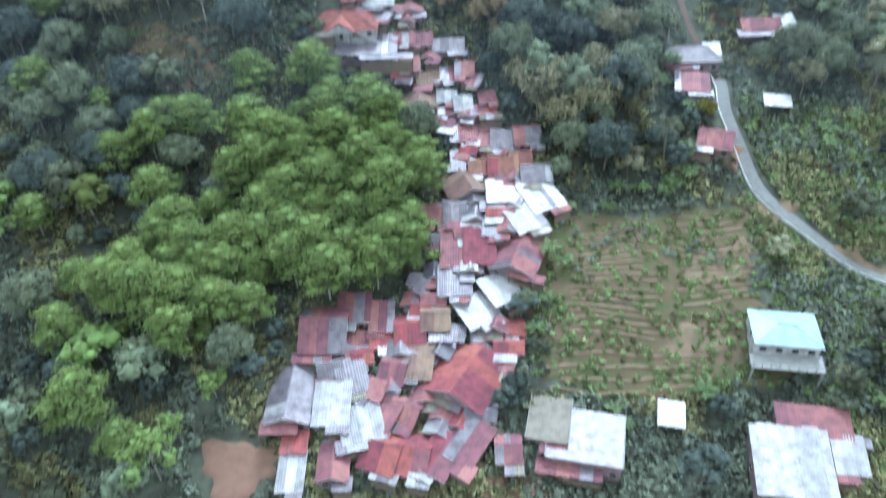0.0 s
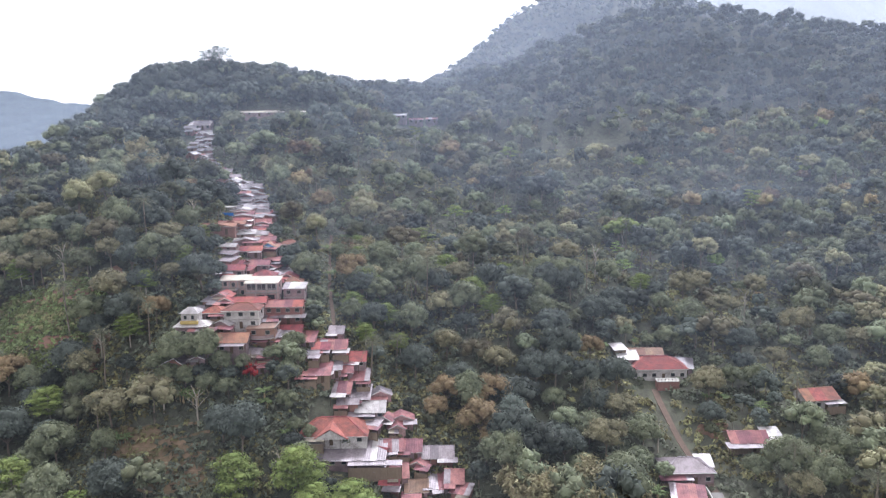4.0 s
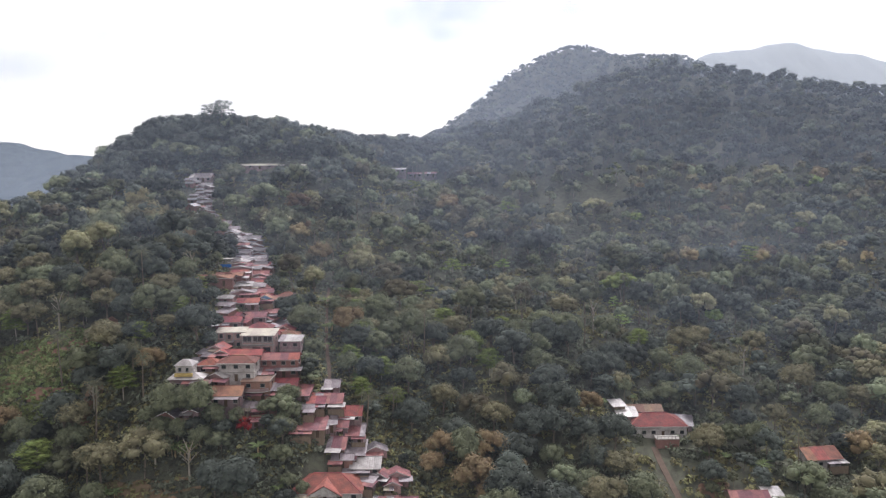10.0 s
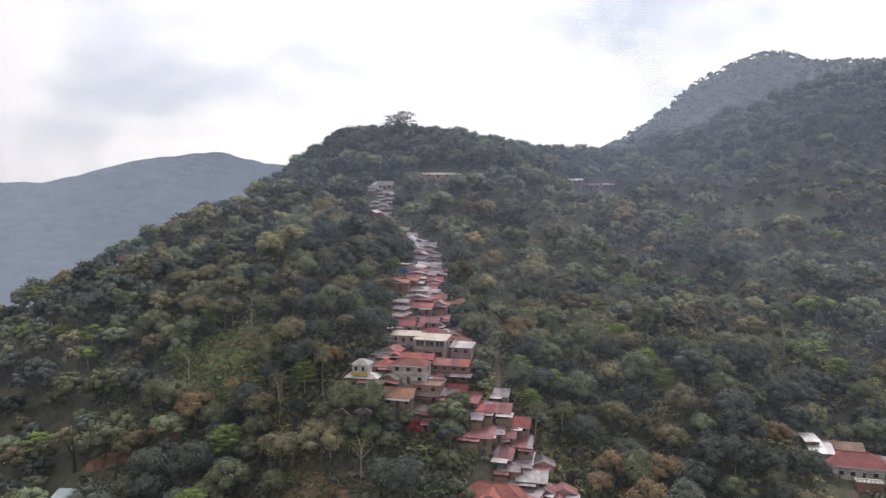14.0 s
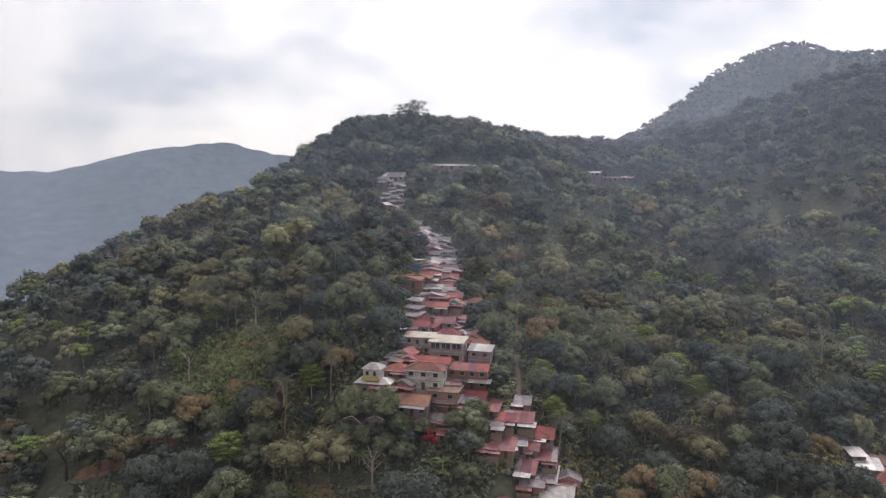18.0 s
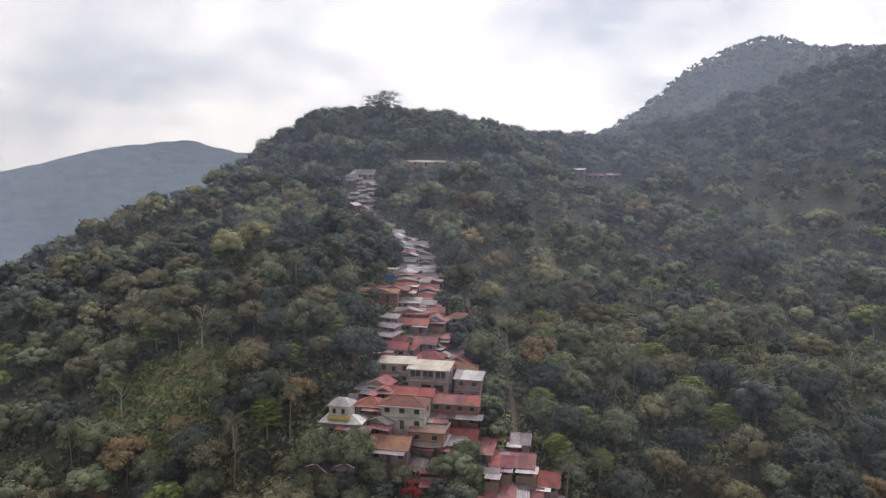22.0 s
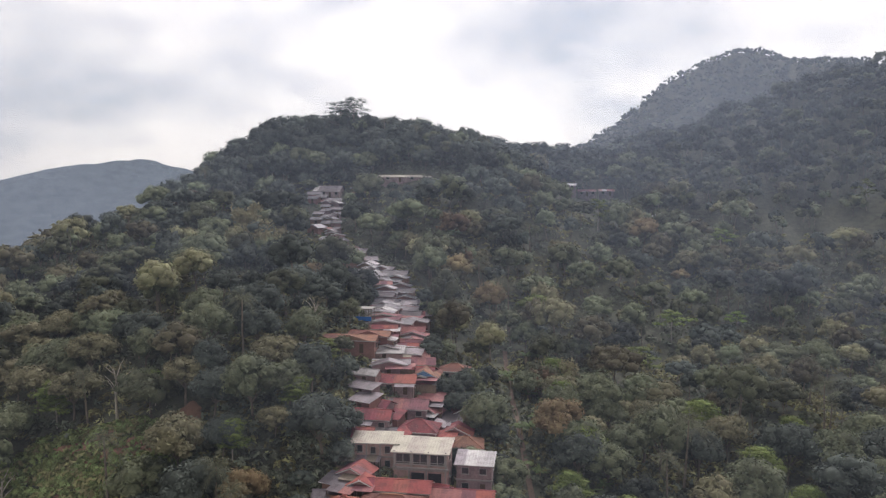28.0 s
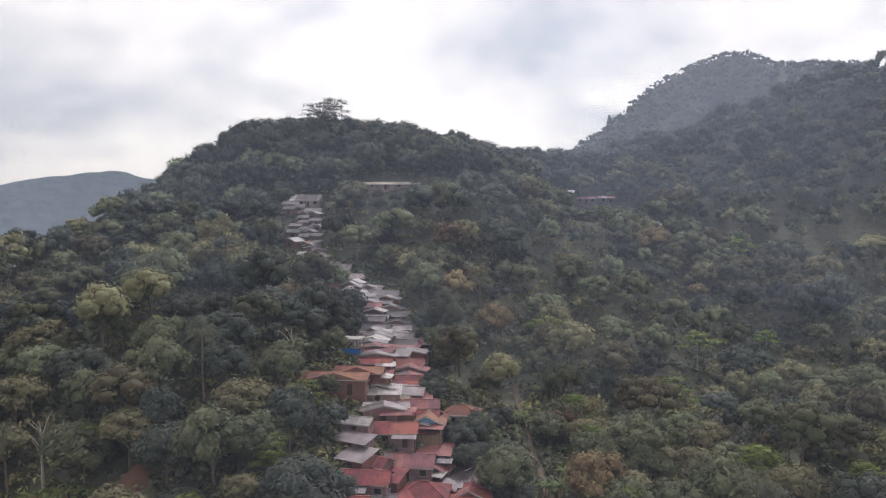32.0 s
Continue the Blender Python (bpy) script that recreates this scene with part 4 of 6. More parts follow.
part("roof_slab", box_mesh("roof_slab", (5.0, 3.6, 0.2), CONCRETE, 0.03), frame_house, m=pose(0, 0, 3.0))
for px in (-2.3, -0.8, 0.8, 2.3):
    for py in (-1.6, 1.6):
        part("column", UNIT_TRIM, frame_house, "grey concrete column", scaled(px, py, 1.0, 0.22, 0.22, 4.2))
part("tarpaulin", box_mesh("tarpaulin", (4.4, 0.12, 1.1), TARP, 0.03), frame_house, "bright blue tarpaulin", pose(0.1, -1.75, 0.1))
FOOT.append((-56.6, 199.0, 2.4))
# pale roofs along the contour path below the knoll, and at the saddle
dwelling(-69.3, 293.0, 18.0, 3.4, 2.0, "shed", "cream", "plaster", 2, rise=0.8, lift=0.5, windows=5, label="long low building with pale cream sheet roof under the knoll")
dwelling(-81.0, 289.0, 4.0, 2.6, 2.0, "shed", "grey", "wood", 0, rise=0.5, lift=0.6, windows=1)
for i, (x, y, w) in enumerate(((-53.5, 290, 3.4), (-44.8, 297, 4.4), (-21, 343, 8), (-13, 346, 6), (-6, 349, 5), (9, 322, 4))):
    dwelling(x, y, w, 3.4, 2.4, "shed", ("cream", "white", "white", "rust", "rust", "white")[i], "plaster", rng.uniform(-6, 6), rise=0.8, lift=1.0 if y < 330 else 2.2)
# the white awning on the field and the one by the road
for x, y, w, d, lift in ((55.5, 121, 6.6, 5.4, 2.6), (27.5, 66.5, 5.2, 6.0, 2.8)):
    shed = tagged(new("open_shelter"), "flat white sheet roof on thin poles over the field", "shelter")
    shed.matrix_world = pose(x * PLAN, y * PLAN, float(height(x * PLAN, y * PLAN)), 0, 0, -12)
    part("roof", box_mesh("roof", (w, d, 0.08), ROOFS["white"], 0.02), shed, m=pose(0, 0, lift, 4))
    for sx in (-1, 1):
        for sy in (-1, 1):
            part("pole", box_mesh("pole", (0.12, 0.12, lift + 0.9), BAMBOO_POLE, 0.02), shed, m=pose(sx * (w / 2 - 0.3), sy * (d / 2 - 0.3), -0.8 + 0.12 * sy))
    FOOT.append((x, y, 3.0))
# small sheds and huts that fill the gaps of the village chain and of the strip
CHAIN = [(-12, 60), (-9, 70), (-4, 80), (2, 92), (6, 104), (5, 116), (-3, 128), (-12, 138), (-21, 149)]


def infill(line, tries, reach, roofs):
    for _ in range(tries):
        k = rng.randrange(len(line) - 1)
        u, side = rng.random(), rng.uniform(-1, 1) * reach(k)
        x = line[k][0] * (1 - u) + line[k + 1][0] * u + side
        y = line[k][1] * (1 - u) + line[k + 1][1] * u + rng.uniform(-1, 1)
        w, d = rng.uniform(2.4, 4.4), rng.uniform(2.0, 3.0)
        if any(math.hypot(x - a, (y - b) * 1.15) < c * 0.6 + 0.32 * math.hypot(w, d) for a, b, c in FOOT):
            continue
        dwelling(x, y, w, d, rng.uniform(2.1, 2.7), rng.choice(("gable", "shed", "gabley", "gabley")), rng.choice(roofs), rng.choice(("plaster", "pink", "brick")),
                 rng.uniform(-25, 12), windows=1, label="small hut with patched sheet roof between village houses")


infill(CHAIN, 1200, lambda k: 13 if k < 2 else (8.0 if k < 4 else 5.5), ("rust", "rust", "rust", "grey", "grey", "red", "red", "slate"))
infill(STRIP, 160, lambda k: 4.5 if k < 7 else 3.6, ("rust", "grey", "slate", "grey"))
infill(CHAIN[5:] + [(-27, 154)], 400, lambda k: 6, ("rust", "grey", "red", "slate", "rust"))
infill([(-44, 145), (-40, 160)], 200, lambda k: 9, ("rust", "grey", "red", "slate"))
infill([(-44, 168), (-44, 187)], 120, lambda k: 8, ("rust", "red", "red", "grey"))
# open yards in front of the lone houses
def shelter(x, y, w, d, yaw):
    """An open field shelter: a patched pale roof of sheets on six posts, over a low board wall."""
    FOOT.append((x, y, 3.2))
    x, y = x * PLAN, y * PLAN
    z = float(height(x, y)) + 0.6
    hut = tagged(new("shelter"), "open field shelter with pale blue-white sheet roof on posts", "shelter")
    hut.matrix_world = pose(x, y, z, 0, 0, yaw)
    slope_sheets("teal", hut, (0, d / 2, 3.3), (1, 0, 0), (0, -d, -1.0), w)
    part("ridge_cap", UNIT_CAP["white"], hut, m=scaled(0, d / 2, 3.36, w, 0.3, 0.1))
    part("fascia", UNIT_EDGE, hut, m=scaled(0, -d / 2, 2.25, w, 0.07, 0.2))
    for sx in (-0.46, 0, 0.46):
        for sy in (-0.42, 0.42):
            tall = 2.7 + sy * 1.0
            part("post", UNIT_DOOR, hut, m=scaled(sx * w, sy * d, tall / 2 - 1.0, 0.16, 0.16, tall + 2.0))
    part("back_wall", box_mesh("back_wall", (w * 0.92, 0.12, 2.4), WALLS["wood"]), hut, m=pose(0, d * 0.42, -0.6))
    part("bench", box_mesh("bench", (w * 0.7, 0.5, 0.12), WALLS["blue"]), hut, m=pose(0, d * 0.2, 0.5))


shelter(-107.8, 131.2, 5.8, 4.0, 6)
YARDS = [(27.5, 65, 6.5), (-32, 60, 8), (46, 156, 8), (78, 150, 6), (43.7, 128.5, 5), (57, 136, 5), (-19, 334, 14), (-8, 337, 12), (-62, 286, 6), (-72, 286, 5.5), (-53, 285, 4), (-44, 291, 4), (-90, 279, 3), (55.5, 116, 4), (-12, 340, 4), (-37, 290, 4), (-107.5, 127, 5), (-104, 134, 4), (-112, 136, 4.5)]


# ---- road ----
ROAD_LINE = [(82, 80), (70, 85), (60, 91), (53, 97), (49, 104), (47.5, 112), (46.5, 120), (47.5, 128), (47, 136), (45, 144), (44, 152), (44, 158)]


def smooth_line(points, per=8):
    pts, out = PLAN * np.array(points, float), []
    for i in range(len(pts) - 1):
        p0, p1, p2, p3 = pts[max(i - 1, 0)], pts[i], pts[i + 1], pts[min(i + 2, len(pts) - 1)]
        for k in range(per):
            t = k / per
            out.append(0.5 * (2 * p1 + (p2 - p0) * t + (2 * p0 - 5 * p1 + 4 * p2 - p3) * t * t + (3 * p1 - p0 - 3 * p2 + p3) * t ** 3))
    out.append(pts[-1])
    return np.array(out)


def ribbon(name, line, half, thick, mat, lift=0.0, shift=0.0):
    """A slab that follows a line over the ground."""
    d = np.gradient(line, axis=0)
    side = np.stack([d[:, 1], -d[:, 0]], 1)
    side /= np.linalg.norm(side, axis=1)[:, None]
    vs = []
    for p, s in zip(line, side):
        l, r = p + s * (shift - half), p + s * (shift + half)
        z = max(float(height(*p)), float(height(*l)), float(height(*r))) + lift
        vs += [(*l, z), (*r, z), (*r, z - thick), (*l, z - thick)]
    fs = []
    for i in range(len(line) - 1):
        a, b = i * 4, i * 4 + 4
        fs += [(a, a + 1, b + 1, b), (a + 1, a + 2, b + 2, b + 1), (a + 3, a, b, b + 3)]
    fs += [(3, 2, 1, 0), tuple(len(vs) - 4 + k for k in range(4))]
    return mesh_from(name, np.array(vs), fs, mat)


road_line = smooth_line(ROAD_LINE)
road_plan = road_line / PLAN
tagged(new("road", ribbon("road", road_line[:58], 1.4, 1.2, ROAD, 0.12)), "narrow worn grey concrete lane on the hillside", "road", kind="structure")
tagged(new("kerb", ribbon("kerb", road_line[:60], 0.14, 1.3, KERB, 0.28, -1.58)), "low pale concrete edge along the lane", "kerb", kind="structure")
tagged(new("path", ribbon("path", road_line[57:], 0.9, 0.6, DIRT, 0.1)), "narrow trodden earth way up to the farmhouse", "path", kind="structure")
TRAIL = [(-24.5, 160), (-25.4, 166), (-26.4, 170.5), (-27.6, 177), (-28.6, 184), (-29.6, 191), (-31, 200), (-32.2, 210), (-33, 218)]
trail_line = smooth_line(TRAIL)
tagged(new("path", ribbon("path", trail_line, 0.55, 0.6, DIRT, 0.15)), "narrow trodden earth path down the slope", "path", kind="structure")


# ---- fields ----
def bed(x0, x1, y, mat, width=0.5, tall=0.28):
    n = max(3, int((x1 - x0) / 1.5))
    vs, fs = [], []
    for i in range(n + 1):
        x = x0 + (x1 - x0) * i / n
        yy = y + 0.5 * math.sin(x * 0.17 + y * 0.2) + 0.2 * math.sin(x * 0.5 + y)
        z = float(height(x, yy)) + 0.24
        for dy, dz in ((-width, -0.4), (-width * 0.6, tall), (width * 0.6, tall), (width, -0.4)):
            vs.append((x, yy + dy, z + dz))
    for i in range(n):
        for k in range(3):
            a = i * 4 + k
            fs.append((a, a + 4, a + 5, a + 1))
    return np.array(vs), np.array(fs)


def plot(x0, x1, y0, y1, step, mat, label):
    x0, x1, y0, y1, step = (v * PLAN for v in (x0, x1, y0, y1, step))
    top = tagged(new("field_plot"), label, "field")
    y = y0
    while y < y1:
        v, f = bed(x0 + rng.uniform(0, 4), x1 - rng.uniform(0, 4), y, mat, rng.uniform(0.35, 0.6), rng.uniform(0.12, 0.25))
        part("crop_bed", mesh_from("crop_bed", v, f, mat, smooth=True), top)
        y += step


def earth_patch(x, y, rx, ry, mat, label):
    """A thin uneven skin of bare earth that follows the slope."""
    x, y, rx, ry = x * PLAN, y * PLAN, rx * PLAN, ry * PLAN
    rings, n = 6, 28
    vs = [(x, y, float(height(x, y)) + 0.3)]
    for k in range(1, rings + 1):
        for i in range(n):
            w = 2 * math.pi * i / n
            s = k / rings * (1 + 0.22 * math.sin(3 * w + x) + 0.12 * math.sin(7 * w + y))
            px, py = x + rx * s * math.cos(w), y + ry * s * math.sin(w)
            vs.append((px, py, float(height(px, py)) + (0.3 if k < rings else -0.3)))
    fs = [(0, 1 + i, 1 + (i + 1) % n) for i in range(n)]
    for k in range(rings - 1):
        for i in range(n):
            a, b = 1 + k * n, 1 + (k + 1) * n
            fs.append((a + i, b + i, b + (i + 1) % n, a + (i + 1) % n))
    tagged(new("bare_earth", mesh_from("bare_earth", np.array(vs), fs, mat, smooth=True)), label, "bare earth", kind="structure")


def field_skin(x0, x1, y0, y1, mat, label):
    """Tilled ground laid over the slope, with a wavy outline."""
    nx, ny = 44, 36
    vs = []
    for b in range(ny + 1):
        for a in range(nx + 1):
            u, v = a / nx, b / ny
            x = (x0 + (x1 - x0) * u + (1.6 * math.sin(9 * v) + 0.7 * math.sin(23 * v)) * abs(2 * u - 1)) * PLAN
            y = (y0 + (y1 - y0) * v + (1.2 * math.sin(7 * u + 1) + 0.6 * math.sin(19 * u)) * abs(2 * v - 1)) * PLAN
            vs.append((x, y, float(height(x, y)) + (-0.4 if a in (0, nx) or b in (0, ny) else 0.22)))
    i = np.arange(len(vs)).reshape(ny + 1, nx + 1)
    f = np.stack([i[:-1, :-1], i[:-1, 1:], i[1:, 1:], i[1:, :-1]], -1).reshape(-1, 4)
    tagged(new("field", mesh_from("field", np.array(vs), f, mat, smooth=True)), label, "field", kind="structure")


field_skin(9, 45, 70, 102, FIELD, "tilled brown field with green weeds on gentle terraces")
plot(17, 30, 88, 98, 0.95, SOIL, "tilled brown plot with raised crop rows")
plot(13, 30, 79, 86.5, 1.05, SOIL, "tilled brown plot with raised crop rows")
plot(11, 36, 71, 77.5, 1.7, SOIL, "terraced brown plot with sparse green crops")
plot(32, 45, 84, 101, 1.25, SOIL, "tilled brown terraces beside the lane")
for x, y in ((12, 81), (13, 79), (14.5, 84), (17.5, 77), (31, 79), (33, 80.5), (30.5, 93), (34, 90), (36, 88), (31.5, 97)):
    pole = tagged(new("field_pole"), "pale bamboo pole leaning at the edge of a plot", "pole", "poles in the field")
    pole.matrix_world = pose(x * PLAN, y * PLAN, float(height(x * PLAN, y * PLAN)) - 0.2, 38 * math.sin(x * 3), 30 * math.cos(y), 0)
    part("stem", box_mesh("stem", (0.12, 0.12, 3.4), BAMBOO_POLE, 0.03), pole)


CLEARINGS = ((-31, 61, 6, 4), (6, 57.5, 6, 3), (-106, 142, 6, 4), (-96, 149, 5, 3), (-74, 168, 2.5, 1.5), (-90, 168, 6, 1.5), (-82, 165, 7, 1.3), (-94, 161, 5, 1.3), (-84, 157.5, 6, 1.1), (-78, 161, 4, 1.2), (-72, 152, 2.2, 5), (42, 129.5, 4, 2.2), (53, 146, 3.5, 2.5), (60, 122, 3.5, 2), (44.5, 111, 3.5, 2.6))
for x, y, rx, ry in CLEARINGS:
    earth_patch(x, y, rx, ry, RED_EARTH, "bare reddish earth clearing on the slope")
for x, y, rx, ry in ((-58, 134, 7, 4.5), (-48, 131, 6, 4), (50, 100, 4, 2.5), (33, 78, 6, 3), (38, 90, 5, 3), (43, 94, 3, 2), (62, 92, 5, 3)):
    earth_patch(x, y, rx, ry, SOIL, "tilled brown earth on a terraced slope")
plot(-64, -44, 128, 138, 1.3, SOIL, "terraced brown plot with sparse green crops")


# ---- plants ----
prng = np.random.default_rng(11)


def cards(centres, outward, size, loose=0.42, long=1.5):
    """Leaf sprays: one pointed leaf for each centre, roughly facing outward."""
    n = len(centres)
    nrm = outward + loose * prng.normal(size=(n, 3))
    nrm /= np.linalg.norm(nrm, axis=1)[:, None]
    a = np.cross(nrm, prng.normal(size=(n, 3)))
    a /= np.linalg.norm(a, axis=1)[:, None]
    b = np.cross(nrm, a)
    s = size * prng.uniform(0.6, 1.35, (n, 1))
    v = np.stack([centres - a * s * long * 0.5 - b * s * 0.42, centres - a * s * long * 0.35 + b * s * 0.45, centres + a * s * long * 0.62], 1)
    return v.reshape(-1, 3), np.arange(n * 3).reshape(n, 3)


def clump_points(c, r, n, top=0.35):
    d = prng.normal(size=(n, 3))
    d[:, 2] = np.abs(d[:, 2]) * 0.9 - (1 - top) * 0.55 * prng.random(n)
    d /= np.linalg.norm(d, axis=1)[:, None]
    p = np.array(c) + d * np.array(r) * prng.uniform(0.72, 1.08, (n, 1))
    return p, d


def tris(faces):
    return np.concatenate([faces[:, [0, 1, 2]], faces[:, [0, 2, 3]]]) if faces.shape[1] == 4 else faces


def whole(pieces):
    v, f = joined(pieces)
    return v, tris(f)


def ball_of_faces():
    """Corners and faces of an icosahedron of radius one."""
    g = (1 + 5 ** 0.5) / 2
    v = np.array([(-1, g, 0), (1, g, 0), (-1, -g, 0), (1, -g, 0), (0, -1, g), (0, 1, g), (0, -1, -g), (0, 1, -g), (g, 0, -1), (g, 0, 1), (-g, 0, -1), (-g, 0, 1)], float)
    f = [(0, 11, 5), (0, 5, 1), (0, 1, 7), (0, 7, 10), (0, 10, 11), (1, 5, 9), (5, 11, 4), (11, 10, 2), (10, 7, 6), (7, 1, 8), (3, 9, 4), (3, 4, 2), (3, 2, 6), (3, 6, 8), (3, 8, 9), (4, 9, 5), (2, 4, 11), (6, 2, 10), (8, 6, 7), (9, 8, 1)]
    return v / np.linalg.norm(v[0]), np.array(f)


HEART_V, HEART_F = ball_of_faces()


def bough(c, r, n, size, loose=0.34, up=0.35, dense=1.0):
    """One billow of a crown: a rough dense heart under a skin of leaf sprays, thicker above than below."""
    r = np.asarray(r, float)
    heart = np.asarray(c) + HEART_V * r * dense * prng.uniform(0.62, 0.92, (12, 1)), HEART_F
    d = prng.normal(size=(n, 3))
    d[:, 2] = np.where(d[:, 2] < -0.5, -d[:, 2], d[:, 2])
    d /= np.linalg.norm(d, axis=1)[:, None]
    p = np.asarray(c) + d * r * prng.uniform(0.8, 1.12, (n, 1))
    leaves = cards(p, d + (0, 0, up), size, loose)
    return [heart, leaves] if dense > 0 else [leaves]


def broad_tree(tall, wide, clumps, n, size, flat=0.8, low=0.3):
    """Trunk with limbs, and an uneven crown of billows that crowd over a dome."""
    bend = prng.uniform(-0.05, 0.05, 2) * tall
    fork = tall * (low + 0.12)
    pieces = [tube([(0, 0, -1.0), (bend[0] * 0.4, bend[1] * 0.4, fork * 0.5), (bend[0], bend[1], fork)], [0.03 * tall, 0.022 * tall, 0.015 * tall])]
    lv = []
    mid, tall_half = tall * (low + 1) / 2, tall * (1 - low) / 2
    turn, squash = prng.uniform(0, 6.28), prng.uniform(0.8, 1.2)
    for k in range(clumps):
        rise = 1 - 1.3 * (k + 0.5) / clumps
        w = turn + k * 2.4 + prng.uniform(-0.4, 0.4)
        out = math.sqrt(max(0.0, 1 - rise * rise)) * wide * 0.5 * 0.68 * prng.uniform(0.75, 1.18)
        c = np.array([bend[0] + out * math.cos(w) * squash, bend[1] + out * math.sin(w) / squash, mid + rise * tall_half * 0.66 * prng.uniform(0.8, 1.15)])
        r = wide * prng.uniform(0.16, 0.25) * np.array([1, 1, flat])
        lv += bough(c, r, max(4, n // clumps), size)
        if k % 2 == 0:
            pieces.append(tube([(bend[0], bend[1], fork * 0.85), tuple((np.array([bend[0], bend[1], fork]) + c) / 2 + (0, 0, 0.02 * tall)), tuple(c)], [0.011 * tall, 0.008 * tall, 0.003 * tall], 4))
    return whole(pieces), whole(lv)


def layered_tree(tall, wide, n, size, layers=24, start=0.52, dense=0.7):
    """A tall tree with flat airy layers of fine leaves, widest above the middle."""
    pieces = [tube([(0, 0, -1.0), (0.2, 0.1, tall * 0.4), (0.1, -0.2, tall * 0.8)], [0.02 * tall, 0.016 * tall, 0.009 * tall])]
    lv = []
    for k in range(layers):
        w = k * 2.4 + prng.uniform(-0.3, 0.3)
        u = k / layers
        z = tall * (start + (0.97 - start) * u)
        rad = wide * 0.4 * math.sqrt(max(0.04, 1 - u * u)) * prng.uniform(0.3, 1.1)
        c = np.array([rad * math.cos(w), rad * math.sin(w), z])
        lv += bough(c, np.array([1, 1, 0.26]) * wide * prng.uniform(0.12, 0.2), max(4, n // layers), size, 0.4, 0.8, dense)
        if k % 2 == 0:
            pieces.append(tube([(0.1, 0, z * 0.82), tuple(c * (0.6, 0.6, 0.94)), tuple(c)], [0.008 * tall, 0.005 * tall, 0.002 * tall], 4))
    return whole(pieces), whole(lv)


def bamboo_clump(tall, n, size):
    pieces, lv = [], []
    for k in range(16):
        w, lean = prng.uniform(0, 6.28), prng.uniform(0.12, 0.42)
        d = np.array([math.cos(w), math.sin(w), 0])
        h = tall * prng.uniform(0.7, 1.0)
        line = [d * (0.4 + lean * h * u ** 2.2) + np.array([0, 0, h * (u - 0.16 * u ** 4) - 0.6]) for u in (0, 0.3, 0.6, 0.85, 1.0)]
        pieces.append(tube(line, [0.07, 0.07, 0.06, 0.04, 0.02], 4))
        u = prng.uniform(0.4, 1.0, int(n / 16))
        c = d * (0.4 + lean * h * u[:, None] ** 2.2) + np.stack([0 * u, 0 * u, h * (u - 0.16 * u ** 4) - 0.6], 1) + prng.normal(size=(len(u), 3)) * 0.55
        lv.append(cards(c, np.tile(d * 0.6 + (0, 0, 0.5), (len(u), 1)), size, 0.7, 2.4))
    return whole(pieces), whole(lv)


def palm(tall, fronds=24, reach=3.0):
    """A slender stem under a burst of feathered fronds, the upper ones raised, the lower ones hanging."""
    top = np.array([0.55, 0.1, tall])
    pieces = [tube([(0, 0, -0.8), (0.25, 0.1, tall * 0.4), (0.5, 0.1, tall * 0.8), tuple(top)], [0.22, 0.15, 0.12, 0.12], 6)]
    lv = []
    for k in range(fronds):
        w, lift = k * 2.4 + prng.uniform(-0.3, 0.3), 1.5 - 2.0 * k / fronds + prng.uniform(-0.15, 0.15)
        d, s = np.array([math.cos(w), math.sin(w), 0]), np.array([-math.sin(w), math.cos(w), 0])
        long = reach * prng.uniform(0.8, 1.15)
        u = np.linspace(0.06, 1.0, 13)
        rib = top + d * long * (u * (1 - 0.25 * max(lift, 0)))[:, None] + np.stack([0 * u, 0 * u, long * (lift * u - (0.5 + 0.4 * abs(lift)) * u ** 2)], 1)
        for side in (-1, 1):
            for i in range(len(u) - 1):
                a, b = rib[i], rib[i] * 0.6 + rib[i + 1] * 0.4
                tip = rib[i + 1] + side * s * 0.62 * math.sin(u[i] * 2.5 + 0.4) + d * 0.25 - np.array([0, 0, 0.3 + 0.12 * prng.random()])
                lv.append((np.array([a, b, tip]), np.arange(3).reshape(1, 3)))
    return whole(pieces), whole(lv)


def banana_clump(tall, leaves=11):
    pieces, lv = [], []
    for stem in range(3):
        o = np.array([prng.uniform(-0.9, 0.9), prng.uniform(-0.9, 0.9), 0])
        h = tall * prng.uniform(0.4, 0.6)
        pieces.append(tube([o - (0, 0, 0.6), o + (0, 0, h)], [0.16, 0.1], 6))
        for k in range(leaves // 3 + 2):
            w = prng.uniform(0, 6.28)
            d, s = np.array([math.cos(w), math.sin(w), 0]), np.array([-math.sin(w), math.cos(w), 0])
            reach = tall * prng.uniform(0.45, 0.65)
            lift = prng.uniform(0.5, 1.3)
            u = np.linspace(0, 1, 6)
            rib = o + np.array([0, 0, h]) + d * reach * u[:, None] + np.stack([0 * u, 0 * u, reach * (lift * u - lift * 0.85 * u ** 2)], 1)
            wd = 0.32 * np.sin(np.clip(u * 2.9 + 0.25, 0, 3.14))[:, None]
            for side in (-1, 1):
                edge = rib + side * s * wd - np.array([0, 0, 0.1])
                for i in range(5):
                    lv.append((np.array([rib[i], rib[i + 1], edge[i + 1], edge[i]]), np.arange(4).reshape(1, 4)))
    return whole(pieces), whole(lv)


